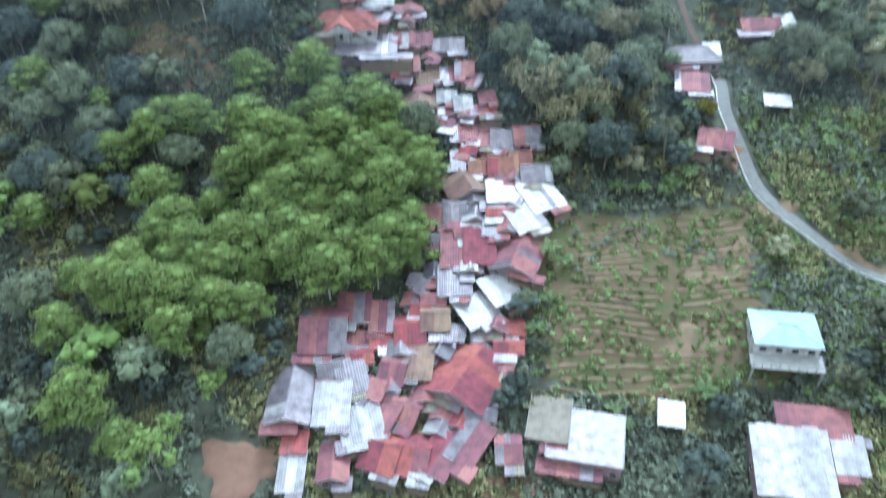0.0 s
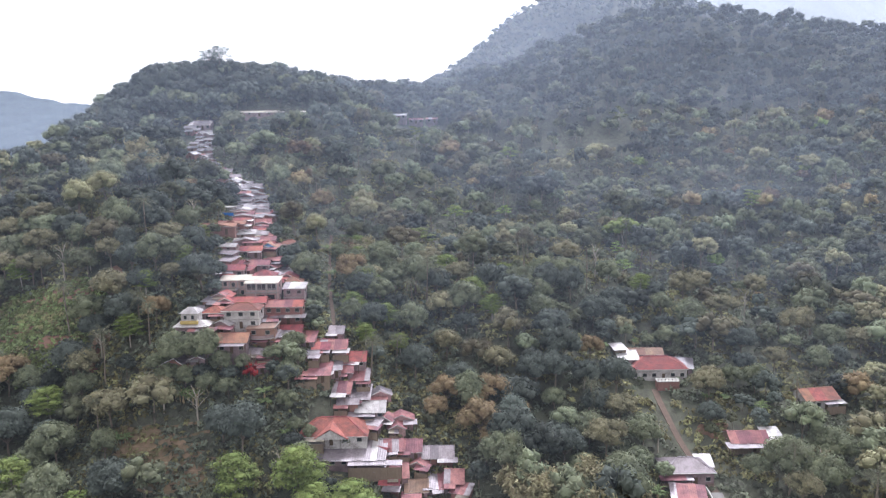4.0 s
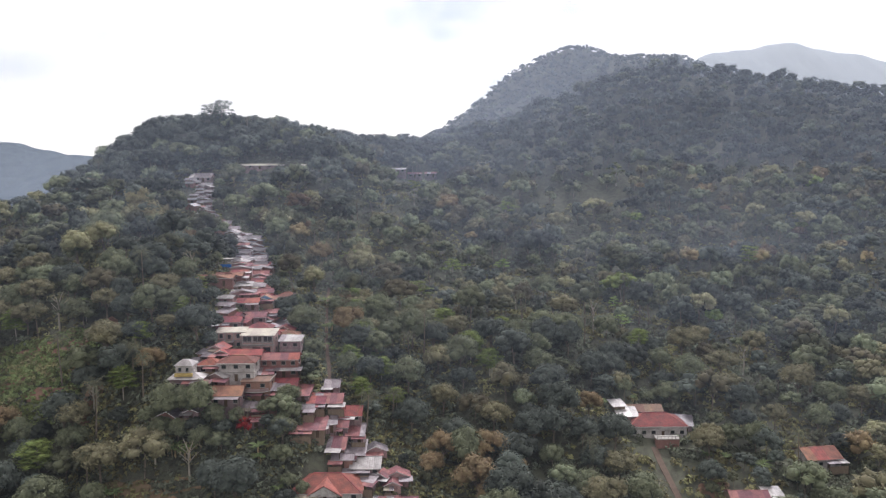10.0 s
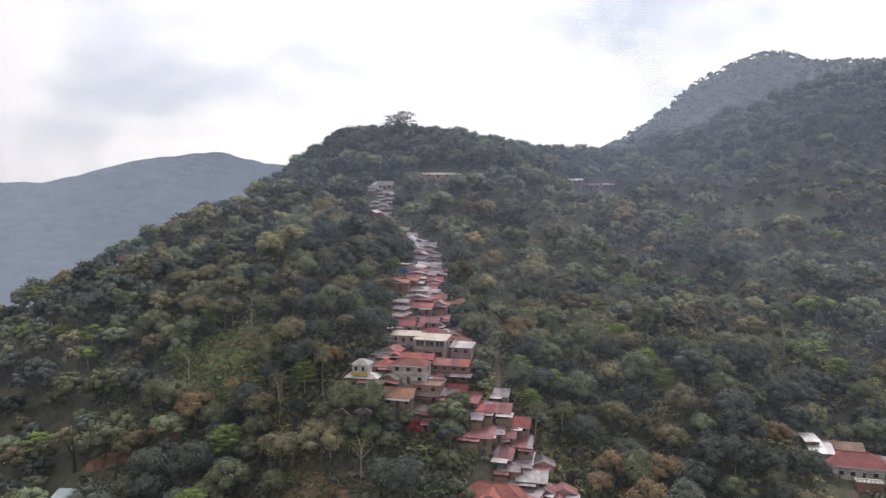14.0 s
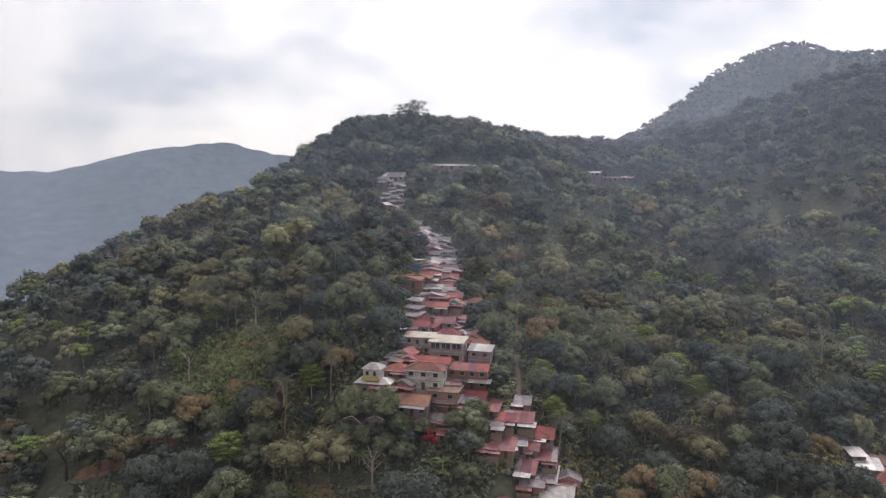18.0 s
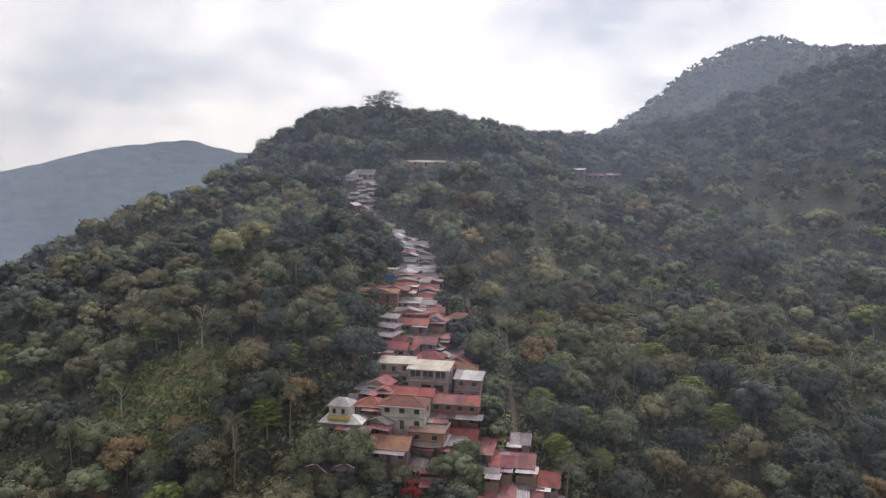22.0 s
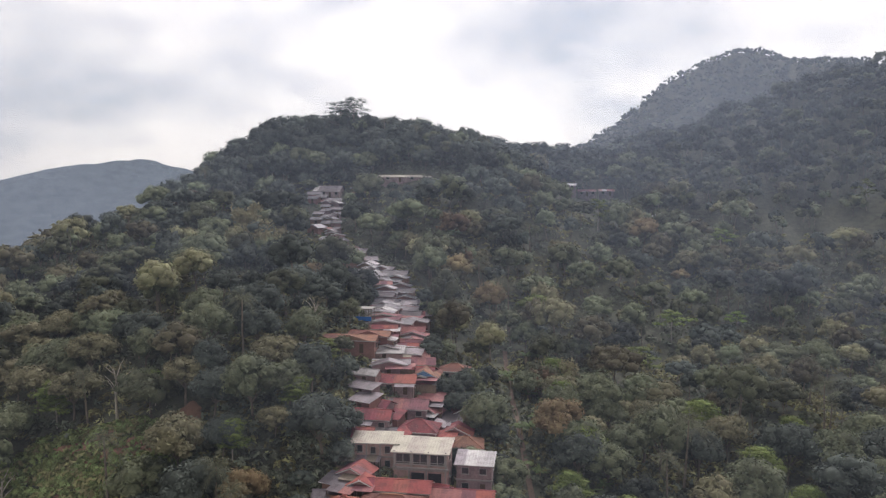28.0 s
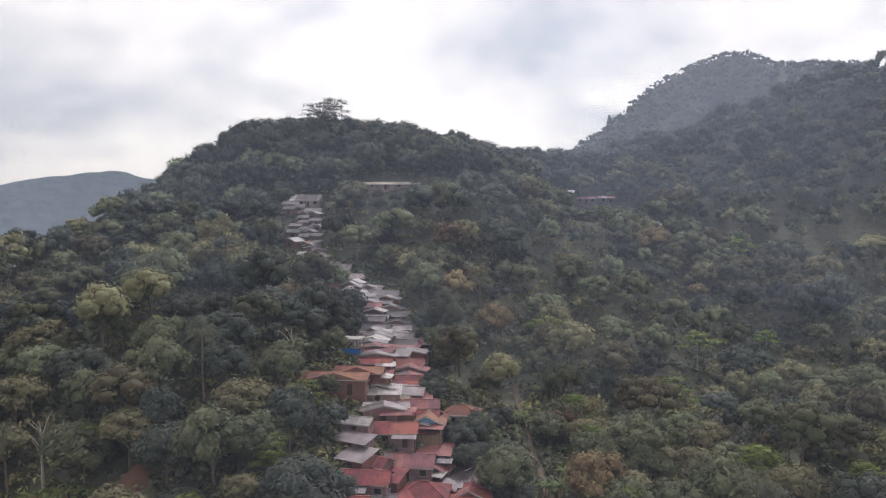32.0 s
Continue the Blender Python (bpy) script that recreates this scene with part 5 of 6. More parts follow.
def bare_tree(tall):
    pieces = [tube([(0, 0, -0.8), (0.15, 0, tall * 0.4), (-0.1, 0.1, tall * 0.75)], [0.028 * tall, 0.02 * tall, 0.011 * tall], 6)]
    for k in range(9):
        w, z = k * 2.4, tall * (0.4 + 0.045 * k)
        tip = np.array([math.cos(w), math.sin(w), 0]) * tall * prng.uniform(0.12, 0.28) + (0, 0, z + tall * prng.uniform(0.18, 0.32))
        pieces.append(tube([(0, 0, z), tuple(tip * (0.5, 0.5, 1) - (0, 0, tall * 0.1)), tuple(tip)], [0.012 * tall, 0.008 * tall, 0.003 * tall], 4))
    p, d = clump_points((0, 0, tall * 0.85), (tall * 0.28, tall * 0.28, tall * 0.16), 60)
    return whole(pieces), cards(p, d, 0.35)


def variety(shape, leaf, bark):
    """Meshes of one plant, to be shared by all its copies."""
    (tv, tf), (lv, lf) = shape
    return mesh_from("trunk", tv, tf, bark, tint=np.full(len(tv), 0.5), smooth=True), mesh_from("crown", lv, lf, leaf, tint=np.full(len(lv), 0.5))


def plant(name, label, category, meshes, x, y, size=1.0, turn=0.0, group="", lift=0.0):
    top = tagged(new(name), label, category, group)
    top.matrix_world = Matrix.LocRotScale((x * PLAN, y * PLAN, float(height(x * PLAN, y * PLAN)) + lift), Euler((0, 0, turn)), (size * 1.3, size * 1.3, size * 1.3 * prng.uniform(0.9, 1.12)))
    part("trunk", meshes[0], top)
    part("crown", meshes[1], top)
    return top


def clear_of(x, y, gap):
    return all(math.hypot(x - fx, y - fy) > fr * 0.78 + gap for fx, fy, fr in FOOT)


def on_clearing(x, y):
    """Bare red earth, kept free of plants."""
    return any(((x - a) / rx) ** 2 + ((y - b) / ry) ** 2 < 0.8 for a, b, rx, ry in CLEARINGS)


def garden(x, y):
    """The sloping crop gardens west of the village."""
    return ((x + 87) / 17) ** 2 + ((y - 161) / 10) ** 2 + 0.3 * math.sin(x / 5 + y / 7) < 1


STRIP_LINE = smooth_line(STRIP) / PLAN


def on_open_ground(x, y):
    """Fields, lane, path, yards and bare earth, where no tree stands."""
    if y > 228 and np.min(np.hypot(STRIP_LINE[:, 0] - x, STRIP_LINE[:, 1] - y)) < (8.2 if y < 262 else 6.2):
        return True
    if -81 < x < -56 and 277 < y < 297:
        return True
    if any(math.hypot(x - a, y - b) < c * 1.05 for a, b, c in YARDS):
        return True
    if 11 < x < 48 and 69 < y < 107:
        return True
    if np.min(np.hypot(road_plan[:, 0] - x, road_plan[:, 1] - y)) < 5.2:
        return True
    if np.min(np.hypot(trail_line[:, 0] / PLAN - x, trail_line[:, 1] / PLAN - y)) < 2.9:
        return True
    if 44 < x < 95 and 76 < y < 124 and prng.random() < 0.86:
        return True
    if garden(x, y) and prng.random() < 0.93:
        return True
    if -62 < x < -44 and 127 < y < 139 and prng.random() < 0.88:
        return True
    if -26 < x < 25 and 52 < y < 66 and prng.random() < 0.7:
        return True
    return False


NEAR = {
    "dark": [variety(broad_tree(9.4, 9.0, 17, 2300, 0.38, 0.8, 0.22), LEAF_DARK, BARK) for _ in range(3)],
    "mid": [variety(broad_tree(9.0, 8.6, 16, 2200, 0.38, 0.85, 0.2), LEAF_MID, BARK) for _ in range(3)],
    "olive": [variety(broad_tree(9.2, 8.4, 15, 2000, 0.36, 0.7, 0.28), LEAF_OLIVE, BARK) for _ in range(2)],
    "light": [variety(layered_tree(11.5, 11.5, 4200, 0.27, 38, 0.4), LEAF_LIGHT, BARK_PALE) for _ in range(3)],
    "ochre": [variety(broad_tree(9.0, 8.6, 16, 2200, 0.38, 0.8, 0.2), LEAF_OCHRE, BARK)],
}
UMBRELLA = variety(layered_tree(12.0, 12.0, 1500, 0.3, 22, 0.45, 0.45), LEAF_DARK, BARK)
BAMBOO = [variety(bamboo_clump(10.5, 2200, 0.4), LEAF_BAMBOO, BAMBOO_POLE) for _ in range(2)]
PALMS = [variety(palm(h), LEAF_PALM, BARK) for h in (8.5, 10.0, 7.0)]
BANANAS = [variety(banana_clump(4.2), LEAF_BANANA, BAMBOO_POLE) for _ in range(3)]
BARE = [variety(bare_tree(9.0), LEAF_OLIVE, BARK_PALE) for _ in range(2)]
WORDS = {"dark": "dense dark green broadleaf tree on the slope", "mid": "green broadleaf tree on the slope", "olive": "dry olive-brown leafy tree on the slope",
         "light": "tall bright green layered tree with pale stem", "ochre": "broad tree with ochre-brown leaves"}


def grove(x, y):
    """The bright green trees on the near side of the village."""
    edge = 0.3 * math.sin(x / 3.1 + y / 5) + 0.25 * math.sin(y / 3.7 - x / 6)
    return ((x + 21) / 20) ** 2 + ((y - 101) / 19) ** 2 + edge < 1 or ((x + 42) / 13) ** 2 + ((y - 88) / 9) ** 2 + edge < 1


def thin_wood(x, y):
    """The open slope of scrub, gardens and scattered trees east of the village, and gaps elsewhere."""
    gaps = math.sin(x / 11 + 0.7) * math.sin(y / 13 + 0.3) + 0.6 * math.sin(x / 23 + y / 17)
    if -32 < x < 75 and 150 < y < 330:
        return gaps > -0.45
    return gaps > 0.85 and y < 260


def near_kind(x, y):
    if grove(x, y):
        return "light" if prng.random() < 0.8 else "mid"
    r = prng.random()
    if y < 128 and x < -2:
        return "light" if r < 0.24 else ("mid" if r < 0.7 else ("olive" if r < 0.7 else "dark"))
    if math.hypot(x + 82, (y - 318) * 1.2) < 48 or y > 345 or (x < -55 and y > 275):
        return "dark" if r < 0.85 else "mid"
    if thin_wood(x, y) and x > -32:
        return "mid" if r < 0.42 else ("olive" if r < 0.62 else ("light" if r < 0.68 else "dark"))
    patchy = math.sin(x / 17 + 1.3) * math.sin(y / 21 - 0.4) + 0.5 * math.sin(x / 7 - y / 9)
    if patchy > 0.3:
        return "olive" if r < 0.42 else ("mid" if r < 0.95 else "ochre")
    return "dark" if r < 0.55 else ("mid" if r < 0.86 else ("olive" if r < 0.96 else ("light" if r < 0.985 else "ochre")))


# trees set one by one
plant("tree", "broad tree with ochre-brown crown above the village", "tree", NEAR["ochre"][0], 8.5, 147.5, 0.95)
for x, y, k in ((14, 122, 1.0), (19, 124, 0.95), (17, 117, 0.85), (23, 119, 0.9), (11, 127, 0.85), (25, 126, 0.9), (30, 121, 0.8), (-22, 205, 0.8), (-92, 238, 1.0), (-88, 233, 0.9), (-97, 244, 0.95)):
    plant("bamboo_clump", "arching clump of yellow-green bamboo", "bamboo", BAMBOO[k > 0.9], x, y, k * 1.2, x, "bamboo clumps")
for i, (x, y) in enumerate(((-36, 232), (-33, 227), (-40, 240), (-8, 172), (-5, 178), (-10, 183), (-60, 150), (-80, 158), (-104, 166), (-66, 137), (-68, 146), (-63, 153), (-92, 172), (-100, 150), (-16, 152), (-11, 156), (-70, 178), (-126, 284), (-68, 312), (60, 128), (72, 122), (34, 110), (70, 148), (86, 143), (28, 148), (98, 160), (10, 330))):
    plant("coconut_palm", "slender palm with drooping fronds among the trees", "palm", PALMS[i % 3], x, y, 1.0 + 0.1 * (i % 3), i * 1.3, "palms on the slope")
for i, (x, y) in enumerate(((-58, 141), (-54, 139), (-47, 137), (-86, 170), (-62, 188), (-90, 186), (-70, 150), (66, 130), (40, 140), (-30, 128), (-97, 160), (40, 205), (20, 215), (75, 190))):
    plant("bare_tree", "thin half-bare tree with pale trunk", "tree", BARE[i % 2], x, y, 0.8 + 0.08 * (i % 4), i, "half-bare trees")
for x, y, k in ((-95, 319, 1.0), (-91, 321, 0.92)):
    plant("tree", "tall umbrella-shaped tree standing above the hilltop wood", "tree", UMBRELLA, x, y, k * 1.3, x)
for x, y in ((-80, 318), (-58, 322), (-131, 306)):
    plant("coconut_palm", "slender palm with drooping fronds among the trees", "palm", PALMS[0], x, y, 0.95, x, "palms on the slope")
for x, y, k in ((-118, 308, 1.05), (-112, 303, 1.1), (-123, 311, 0.85), (-106, 305, 1.2), (-98, 302, 1.1), (-101, 311, 1.2), (-92, 308, 1.2), (-82, 310, 1.1), (-60, 308, 0.95), (-70, 308, 1.0)):
    plant("tree", WORDS["dark"], "tree", NEAR["dark"][int(abs(x)) % 3], x, y, k, x, "trees of the near slope")
for x, y in ((-54, 142.5), (-50.5, 141.5), (-46, 141), (-57, 145), (-42, 140.5), (-34, 146), (-31, 149)):
    plant("tree", WORDS["mid"], "tree", NEAR["mid"][int(abs(x)) % 3], x, y, 0.55, x, "trees of the near slope")
for i in range(30):
    x, y = prng.uniform(-30, 62), prng.uniform(150, 300)
    if thin_wood(x, y) and clear_of(x, y, 1.5) and not on_open_ground(x, y):
        plant("coconut_palm", "slender palm with drooping fronds among the trees", "palm", PALMS[i % 3], x, y, prng.uniform(0.7, 0.95), i * 1.3, "palms on the slope")
for x, y in ((-79, 283), (-74, 281), (-70, 284.5), (-65, 282), (-60, 285), (-57, 281), (-76, 287.5), (-68, 278.5), (-62, 278)):
    plant("tree", WORDS["dark"], "tree", NEAR["dark"][int(abs(x)) % 3], x, y, 0.42, x, "trees of the near slope")
for x, y, k in ((-53.4, 144.6, 0.85), (-50.2, 144.2, 0.8), (-47.0, 144.6, 0.82), (-44, 143.5, 0.6)):
    plant("tree", WORDS["mid"], "tree", NEAR["mid"][int(abs(x)) % 3], x, y, k, x, "trees of the near slope")
for x, y, k in ((-0.6, 148.5, 0.85), (5.8, 140.0, 1.05), (9.5, 138.0, 0.8), (14, 143, 0.6)):
    plant("tree", "broad tree with golden ochre crown beside the village", "tree", NEAR["ochre"][0], x, y, k, x)
for x, y, k in ((-28.5, 135.6, 0.4), (-26.0, 135.0, 0.36), (-23.6, 135.3, 0.3), (-19.4, 135.2, 0.32), (-30.2, 138.5, 0.5), (-31.0, 142.0, 0.55), (-29.5, 146.0, 0.5)):
    plant("tree", WORDS["mid"], "tree", NEAR["mid"][int(abs(x)) % 3], x, y, k, x, "trees of the near slope")
for x, y, k in ((-21, 167, 0.55), (-19, 176, 0.65), (-17.5, 158, 0.5), (-22, 190, 0.6), (-14, 166, 0.6), (-97, 172, 0.7), (-101, 163, 0.6), (-80, 170, 0.45), (-30, 203, 0.6), (-58, 168, 0.55), (-64, 160, 0.5)):
    if np.min(np.hypot(trail_line[:, 0] / PLAN - x, trail_line[:, 1] / PLAN - y)) < 4.2:
        x += 6.5
    plant("tree", "bushy yellow-green tree on the sunlit slope", "tree", NEAR["light"][int(abs(x)) % 3], x, y, k, x, "trees of the near slope")
taken = []
spots = [(13, 105), (15, 99), (13, 92), (12, 86), (10, 80), (34, 106), (38, 108), (33, 103), (24, 104), (28, 106), (-22, 160), (-18, 163), (-20, 172), (-26, 172), (-27, 180), (-24, 186), (20, 68), (34, 70), (58, 72), (62, 80), (56, 66), (68, 96), (74, 100), (80, 92), (60, 112), (66, 116), (-34, 140), (-30, 136), (40, 122), (36, 128), (52, 150), (-53, 141), (-47, 142), (-57, 143), (56, 156), (62, 150), (44, 172), (36, 170), (-30, 200), (-28, 214), (-60, 134), (-66, 142)]
for i, (x, y) in enumerate(spots):
    for j in range(2):
        px, py = x + prng.uniform(-2, 2), y + prng.uniform(-2, 2)
        if clear_of(px, py, 0.6) and np.min(np.hypot(road_plan[:, 0] - px, road_plan[:, 1] - py)) > 2.4:
            plant("banana_plant", "clump of bright green banana leaves", "banana plant", BANANAS[(i + j) % 3], px, py, prng.uniform(0.6, 0.95), i + j, "banana plants")
for i in range(46):
    x, y = prng.uniform(-34, -14), prng.uniform(160, 198)
    if clear_of(x, y, 1.0) and not on_open_ground(x, y):
        if i % 3:
            plant("banana_plant", "clump of green banana leaves", "banana plant", BANANAS[i % 3], x, y, prng.uniform(0.55, 0.8), i, "banana plants")
        else:
            plant("tree", WORDS["mid"], "tree", NEAR["mid"][i % 3], x, y, prng.uniform(0.6, 1.0), i, "trees of the near slope")
for x, y in ((-39.5, 185.5), (-37.5, 187.5), (-36, 184), (-38.2, 182), (-36.5, 190)):
    plant("tree", WORDS["dark"], "tree", NEAR["dark"][int(abs(x)) % 3], x, y, 0.5, x, "trees of the near slope")
red = plant("flowering_tree", "small tree covered in orange-red blossom", "tree", (NEAR["mid"][0][0], mesh_from("crown", *broad_tree(4, 3.6, 5, 260, 0.4)[1], FLOWER_RED, tint=None)), -38.0, 142.6, 1.05)
plant("flowering_tree", "small tree covered in orange-red blossom", "tree", (NEAR["mid"][0][0], red.children[1].data), -112.5, 140, 1.7)

# the nearer woods, tree by tree
plant("tree", "small rounded tree with yellow-green leaves by the lane", "tree", (NEAR["mid"][0][0], mesh_from("crown", *broad_tree(6, 4.6, 7, 900, 0.4, 0.9, 0.1)[1], LEAF_YELLOW, tint=None)), 42.5, 118.5, 0.8)
plant("tree", "small rounded tree with yellow-green leaves by the lane", "tree", (NEAR["mid"][0][0], NEAR["mid"][1][1]), 55.5, 131.5, 0.6)
for gy0 in np.arange(78, 124, 4.8):
    for gx0 in np.arange(-56, 0, 4.8):
        x, y = gx0 + prng.uniform(-1.6, 1.6), gy0 + prng.uniform(-1.6, 1.6)
        if grove(x, y) and clear_of(x, y, 1.6):
            plant("tree", WORDS["light"], "tree", NEAR["light"][int(prng.integers(3))], x, y, prng.uniform(0.7, 1.1), prng.uniform(0, 6.28), "bright green trees beside the village")
            taken.append((x, y))
count = 0
for gy0 in np.arange(62, 232, 6.2):
    for gx0 in np.arange(-120, 122, 6.2):
        x, y = gx0 + prng.uniform(-2.3, 2.3), gy0 + prng.uniform(-2.3, 2.3)
        if count >= 190 or abs(x + 10) > 40 + (y - 60) * 0.62 or on_open_ground(x, y) or not clear_of(x, y, 3.8) or grove(x, y):
            continue
        if prng.random() < 0.42:
            continue
        kind = near_kind(x, y)
        size = prng.uniform(0.6, 1.08) * (0.8 if kind == "light" and y > 128 else 1.0)
        plant("tree", WORDS[kind], "tree", NEAR[kind][int(prng.integers(len(NEAR[kind])))], x, y, size, prng.uniform(0, 6.28), "trees of the near slope")
        taken.append((x, y))
        count += 1


def forest(name, label, places, shapes, leaf, bark, sink=0.0, even=0.0):
    """Many trees as one stuff object: all trunks and all crowns with a tint for each tree."""
    parts_t, parts_l, tints = [], [], []
    for x, y, size, which in places:
        (tv, tf), (lv, lf) = shapes[which % len(shapes)]
        w = prng.uniform(0, 6.28)
        c, s = math.cos(w), math.sin(w)
        rot = np.array([[c, s, 0], [-s, c, 0], [0, 0, 1]]) * size * 1.36
        rot[2, 2] *= prng.uniform(0.85, 1.2)
        o = np.array([x * PLAN, y * PLAN, float(height(x * PLAN, y * PLAN)) - sink])
        parts_t.append((tv @ rot + o, tf))
        parts_l.append((lv @ rot + o, lf))
        tints.append(np.full(len(lv), prng.uniform(even, 1 - even)))
    if not places:
        return
    tv, tf = joined(parts_t)
    lv, lf = joined(parts_l)
    tints = np.concatenate(tints)
    ob = tagged(new(name, mesh_from(name, np.concatenate([lv, tv]), np.concatenate([lf, tf + len(lv)]), [leaf, bark], tint=np.concatenate([tints, np.full(len(tv), 0.5)]),
                                    mat_index=np.concatenate([np.zeros(len(lf)), np.ones(len(tf))]))), label, "forest", kind="stuff")
    return ob


def far_tree(tall, wide, clumps, n, size, low=0.12, flat=0.85):
    (tv, tf), lv = broad_tree(tall, wide, clumps, n, size, flat, low)
    keep = tf[:24]
    return (tv, keep), lv


def far_kinds(n, size, clumps):
    """Eight crowns of one fineness: rounded, tall, spreading and layered ones."""
    out = [far_tree(8.2, 8.4, clumps, n, size), far_tree(7.4, 7.8, clumps, n, size), far_tree(9.6, 7.0, clumps, n, size, 0.2, 1.0), far_tree(8.4, 9.4, clumps + 2, n, size, 0.3, 0.6),
           far_tree(6.4, 6.8, clumps, int(n * 0.8), size), far_tree(10.0, 8.0, clumps, int(n * 0.9), size, 0.35, 0.7)]
    for tall, wide, start in ((9.5, 10.5, 0.55), (10.5, 8.5, 0.45)):
        (tv, tf), lv = layered_tree(tall, wide, n, size, clumps, start)
        out.append(((tv, tf[:24]), lv))
    return out


FINE, MIDDLE, COARSE = far_kinds(1050, 0.36, 14), far_kinds(310, 0.55, 11), far_kinds(115, 0.9, 7)
DISTANT = [far_tree(8.5, 10.5, 4, 26, 1.1) for _ in range(5)]
woods = {(k, lod): [] for k in ("dark", "mid", "olive", "light", "ochre") for lod in range(3)}
for gy0 in np.arange(58, 470, 5.5):
    for gx0 in np.arange(-262, 300, 5.5):
        x, y = gx0 + prng.uniform(-2.7, 2.7), gy0 + prng.uniform(-2.7, 2.7)
        if (x - 15 > 75 + (y - 50) * 0.66) or (15 - x > 125 + (y - 50) * 0.74) or any(abs(x - a) < 3.8 and abs(y - b) < 3.8 for a, b in taken) and y < 220:
            continue
        if on_open_ground(x, y) or not clear_of(x, y, 3.4):
            continue
        if prng.random() < 0.06:
            continue
        if thin_wood(x, y) and prng.random() < 0.36:
            continue
        kind = near_kind(x, y)
        hill = y > 290 and x < 20
        lod = 0 if 128 < y < 236 and abs(x + 30) < 70 else (1 if y < 305 and abs(x) < 150 else 2)
        woods[kind, lod].append((x, y, prng.uniform(0.95, 1.2) if hill else (prng.uniform(0.7, 1.02) if x < -98 else 0.5 + 0.7 * prng.random() ** 1.6), (3, 6, 7)[int(prng.integers(3))] if kind == "light" else ((0, 1, 3, 4)[int(prng.integers(4))] if hill else int(prng.integers(6)))))
for fx, fy, fr in FOOT:
    for _ in range(4):
        w, gap = prng.uniform(0, 6.28), prng.uniform(1.4, 3.4)
        x, y = fx + (fr * 0.78 + gap) * math.cos(w), fy + (fr * 0.78 + gap) * math.sin(w)
        if y > 66 and clear_of(x, y, 1.3) and not on_open_ground(x, y):
            woods["dark" if prng.random() < 0.5 else "mid", 0 if 128 < y < 236 else 1].append((x, y, prng.uniform(0.35, 0.6), int(prng.integers(6))))
for _ in range(270):
    x, y = prng.uniform(-128, -36), prng.uniform(288, 330)
    if clear_of(x, y, 1.5) and not on_open_ground(x, y):
        woods["dark", 1].append((x, y, prng.uniform(0.6, 1.0), (0, 1, 4)[int(prng.integers(3))]))
for kind, leaf in (("dark", LEAF_DARK), ("mid", LEAF_MID), ("olive", LEAF_OLIVE), ("light", LEAF_LIGHT), ("ochre", LEAF_OCHRE)):
    for lod, shapes in enumerate((FINE, MIDDLE, COARSE)):
        forest("woodland", WORDS[kind].replace("tree", "trees", 1) + " in dense woodland", woods[kind, lod], shapes, leaf, BARK_PALE if kind == "light" else BARK)
far = {"dark": [], "mid": []}
for gy0 in np.arange(472, 860, 6.0):
    for gx0 in np.arange(-330, 560, 6.4):
        x, y = gx0 + prng.uniform(-3.5, 3.5), gy0 + prng.uniform(-3.5, 3.5)
        if abs(x - 15) > 60 + (y - 30) * 0.62 or (y > 540 and x < -60) or y > 715 + 0.12 * (x - 150) or (y < 560 and x > 130) or x > 380:
            continue
        far["dark" if prng.random() < 0.85 else "mid"].append((x, y, prng.uniform(0.6, 0.82) if y < 560 else prng.uniform(0.5, 0.7), int(prng.integers(5))))
forest("far_woodland", "distant dark green forest on the mountain", far["dark"], DISTANT, LEAF_DARK, BARK, 1.5, 0.36)
forest("far_woodland", "distant green forest on the mountain", far["mid"], DISTANT, LEAF_MID, BARK, 1.5, 0.36)


# ---- undergrowth ----
def undergrowth(name, label, places, leaf, n, size, spread):
    cs, ds, ts = [], [], []
    for x, y, k in places:
        p, d = clump_points((x * PLAN, y * PLAN, float(height(x * PLAN, y * PLAN)) + 0.3), np.array([1, 1, 0.8]) * spread * k, n, 0.9)
        cs.append(p)
        ds.append(d)
        ts.append(np.full(n * 3, prng.random()))
    v, f = cards(np.concatenate(cs), np.concatenate(ds) + (0, 0, 0.4), size)
    tagged(new(name, mesh_from(name, v, f, leaf, tint=np.concatenate(ts))), label, "plants", kind="stuff")


shade = np.zeros((160, 220), bool)
for x, y in taken + [(a, b) for places in woods.values() for a, b, _, _ in places]:
    i, j = int((y - 40) / 2.5), int((x + 270) / 2.5)
    if 0 <= i < 160 and 0 <= j < 220:
        shade[i, j] = True
shrubs, scrub = [], []
for fx, fy, fr in FOOT:
    for _ in range(5):
        x, y = fx + prng.uniform(-1, 1) * fr, fy - fr * prng.uniform(0.75, 1.0)
        if clear_of(x, y, -fr * 0.1) or prng.random() < 0.35:
            shrubs.append((x, y, prng.uniform(0.4, 0.8)))
for _ in range(40000):
    y = 52 + 262 * prng.random() ** 1.2
    x = 15 + (prng.random() * 2 - 1) * (72 + (y - 50) * 0.6)
    if math.hypot(x + 32, (y - 61) * 1.3) < 6.5 or x < -68 and on_clearing(x, y) and prng.random() < 0.8:
        continue
    if np.min(np.hypot(trail_line[:, 0] / PLAN - x, trail_line[:, 1] / PLAN - y)) < 0.9:
        continue
    if clear_of(x, y, -0.5) and np.min(np.hypot(road_plan[:, 0] - x, road_plan[:, 1] - y)) > 2.2 and not (9 < x < 46 and 70 < y < 102 and prng.random() < 0.95):
        i, j = int((y - 40) / 2.5), int((x + 270) / 2.5)
        if not (0 <= i < 160 and 0 <= j < 220 and shade[i, j]):
            (scrub if math.sin(x / 9 + 2) * math.sin(y / 7) + 0.4 * math.sin(x / 3 + y / 4) + (0.35 if thin_wood(x, y) else 0) > 0.25 else shrubs).append((x, y, prng.uniform(0.5, 1.3)))
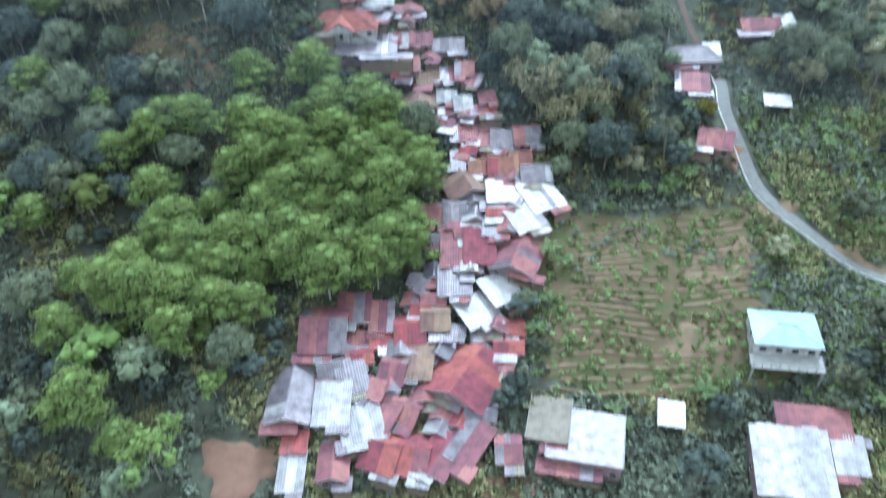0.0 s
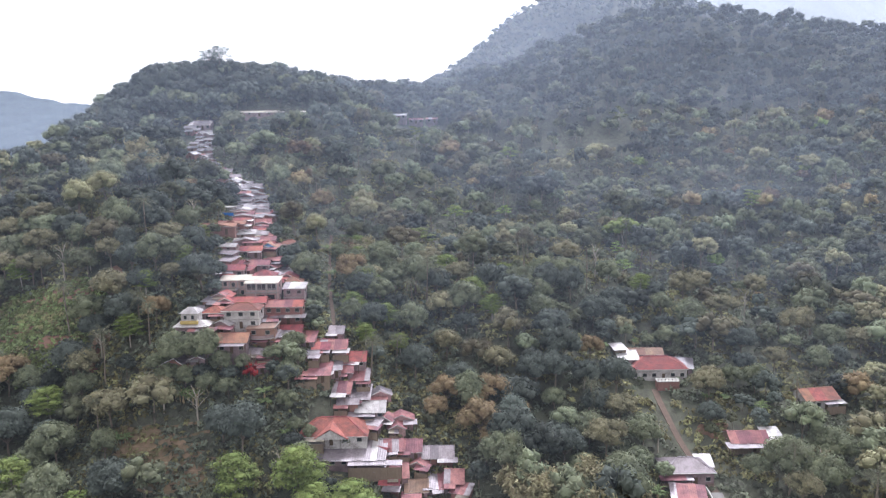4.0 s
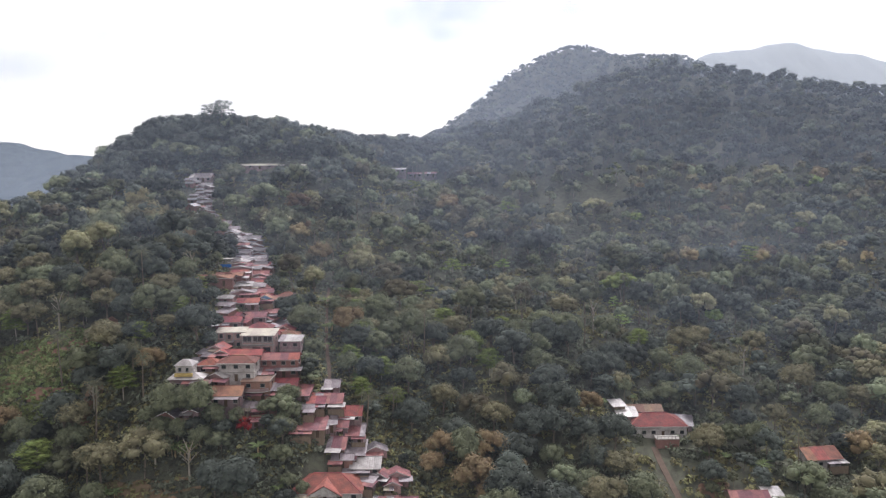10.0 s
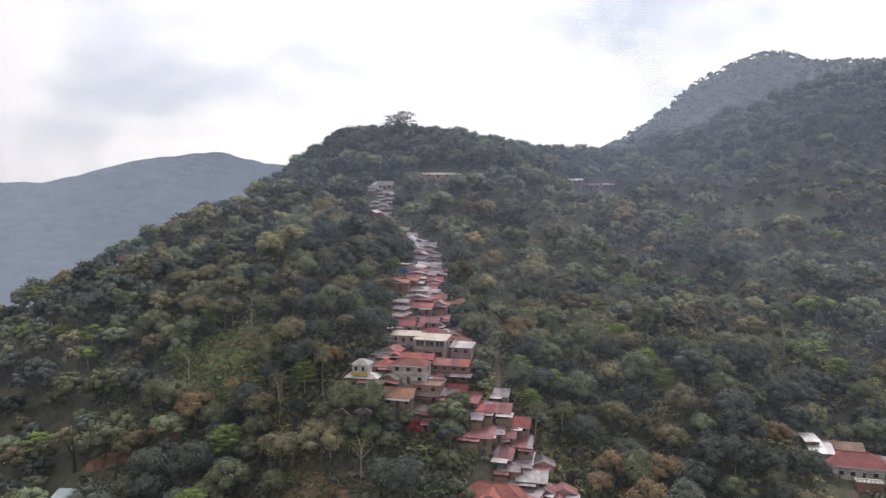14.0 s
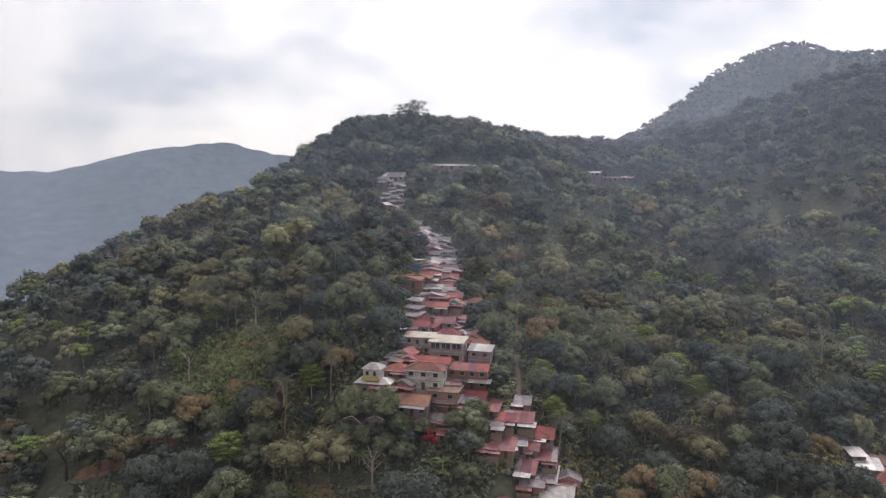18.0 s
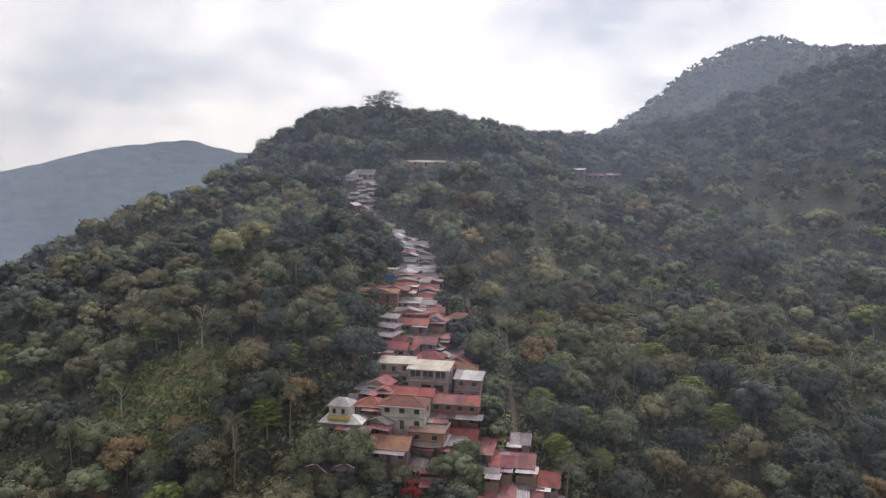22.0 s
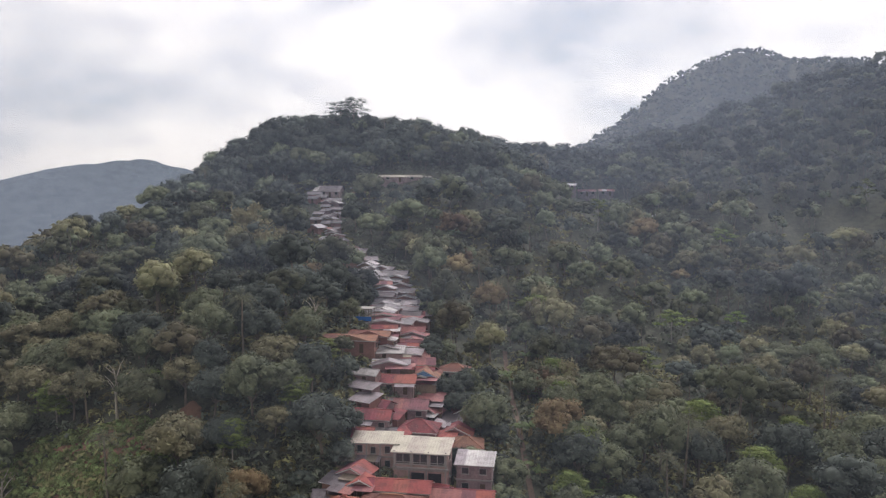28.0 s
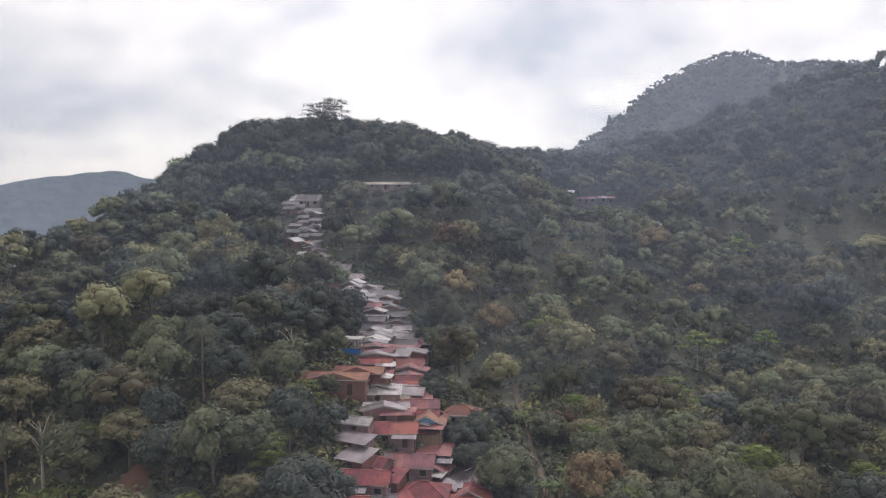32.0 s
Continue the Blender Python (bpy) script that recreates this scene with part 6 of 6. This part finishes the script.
for _ in range(9000):
    x, y = prng.uniform(-72, 2), prng.uniform(122, 200)
    if clear_of(x, y, -0.8) and np.min(np.hypot(trail_line[:, 0] / PLAN - x, trail_line[:, 1] / PLAN - y)) > 0.9 and not (-64 < x < -44 and 127 < y < 139 and prng.random() < 0.75):
        (shrubs if prng.random() < 0.6 else scrub).append((x, y, prng.uniform(0.35, 0.8)))
undergrowth("undergrowth", "low green shrubs and weeds over the slope", shrubs, LEAF_SHRUB, 12, 0.78, 1.5)
undergrowth("undergrowth", "yellow-green scrub and young crops over the slope", scrub, LEAF_SCRUB, 12, 0.72, 1.4)
crops = []
for _ in range(7000):
    x, y = prng.uniform(9, 46), prng.uniform(70, 101)
    if prng.random() < 0.92:
        x, y = prng.uniform(46, 95), prng.uniform(58, 124)
    if clear_of(x, y, 0.2) and np.min(np.hypot(road_plan[:, 0] - x, road_plan[:, 1] - y)) > 2.0:
        crops.append((x, y, prng.uniform(0.4, 0.9)))
for _ in range(4200):
    x, y = -87 + 17 * prng.uniform(-1.1, 1.1), round((161 + 10 * prng.uniform(-1.1, 1.1)) / 1.7) * 1.7 + 0.9 * math.sin(x / 4) + prng.uniform(-0.7, 0.7)
    if garden(x, y) and clear_of(x, y, 0) and not (on_clearing(x, y) and prng.random() < 0.62):
        crops.append((x, y, prng.uniform(0.5, 1.0)))
undergrowth("crop_plants", "light green leafy crop plants in rows", crops, LEAF_CROP, 18, 0.55, 0.9)


# ---- distance ----
def far_hills(name, label, x0, x1, y, depth, crest, colour, seed):
    """A forested range far off: a long uneven crest with slopes to both sides."""
    x0, x1, y, depth = x0 * PLAN, x1 * PLAN, y * PLAN, depth * PLAN
    xs, rows = np.linspace(x0, x1, 420), np.linspace(-1, 1, 61)
    vs = []
    for r in rows:
        for x in xs:
            wob = 12 * math.sin(x / 136 + seed) + 7 * math.sin(x / 43 + 2 * seed) + 3.5 * math.sin(x / 16.4 + seed * 3) + 13 * noise.noise((x / 190 + seed, r * 2.2, seed)) * (0.3 + abs(r)) + 6 * noise.noise((x / 60, r * 6, seed)) + 2 * noise.noise((x / 20, r * 24, seed)) + prng.uniform(-2.6, 3.4)
            vs.append((x, y + r * depth, -120 + (120 + PLAN * (crest((x - x0) / (x1 - x0)) + wob * 0.6)) * (1 - abs(r) ** 1.3)))
    i = np.arange(len(vs)).reshape(61, 420)
    f = np.stack([i[:-1, :-1], i[:-1, 1:], i[1:, 1:], i[1:, :-1]], -1).reshape(-1, 4)
    tagged(new(name, mesh_from(name, np.array(vs), f, colour, smooth=True)), label, "hills", kind="structure")


# blue-grey instead of forest green: aerial haze is put into this base colour
HILL_HAZE_BLUE = material("haze_tinted_forest_range", (0.08, 0.096, 0.108), rough=1.0, vary=0.1, scale=0.09, second=(0.05, 0.064, 0.076), spec=0.0, coords="World")
# the farthest mountain's pale grey base colour has distance haze painted in
HILL_HAZE_PALE = material("haze_paled_far_range", (0.4, 0.43, 0.45), rough=1.0, vary=0.3, scale=0.01, second=(0.36, 0.39, 0.41), spec=0.0, coords="World")
far_hills("backdrop_hills", "forested range across the valley, haze put into its blue-grey colour", -2700, -420, 1750, 1000, lambda u: 80 + 78 * math.exp(-((u - 0.75) / 0.13) ** 2), HILL_HAZE_BLUE, 1.0)
far_hills("backdrop_hills", "far mountain behind the forested peak, paled in colour for haze", 150, 2600, 2000, 700, lambda u: 300 + 110 * math.exp(-((u - 0.29) / 0.12) ** 2), HILL_HAZE_PALE, 2.2)
# added upright sheets, one behind another, imitate mist and the haze of distance
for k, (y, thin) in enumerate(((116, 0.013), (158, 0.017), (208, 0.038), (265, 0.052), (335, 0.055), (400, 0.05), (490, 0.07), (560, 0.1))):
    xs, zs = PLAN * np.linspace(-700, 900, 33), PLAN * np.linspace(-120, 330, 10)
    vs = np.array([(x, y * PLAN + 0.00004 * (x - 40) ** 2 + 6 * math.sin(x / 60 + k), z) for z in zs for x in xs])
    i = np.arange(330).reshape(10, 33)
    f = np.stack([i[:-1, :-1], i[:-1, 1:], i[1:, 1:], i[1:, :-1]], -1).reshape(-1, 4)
    tagged(new("mist", mesh_from("mist", vs, f, haze_sheet_material("haze_sheet", thin), smooth=True)), "thin bluish sheet standing in for mist and aerial haze over the forested slope", "mist", kind="stuff")
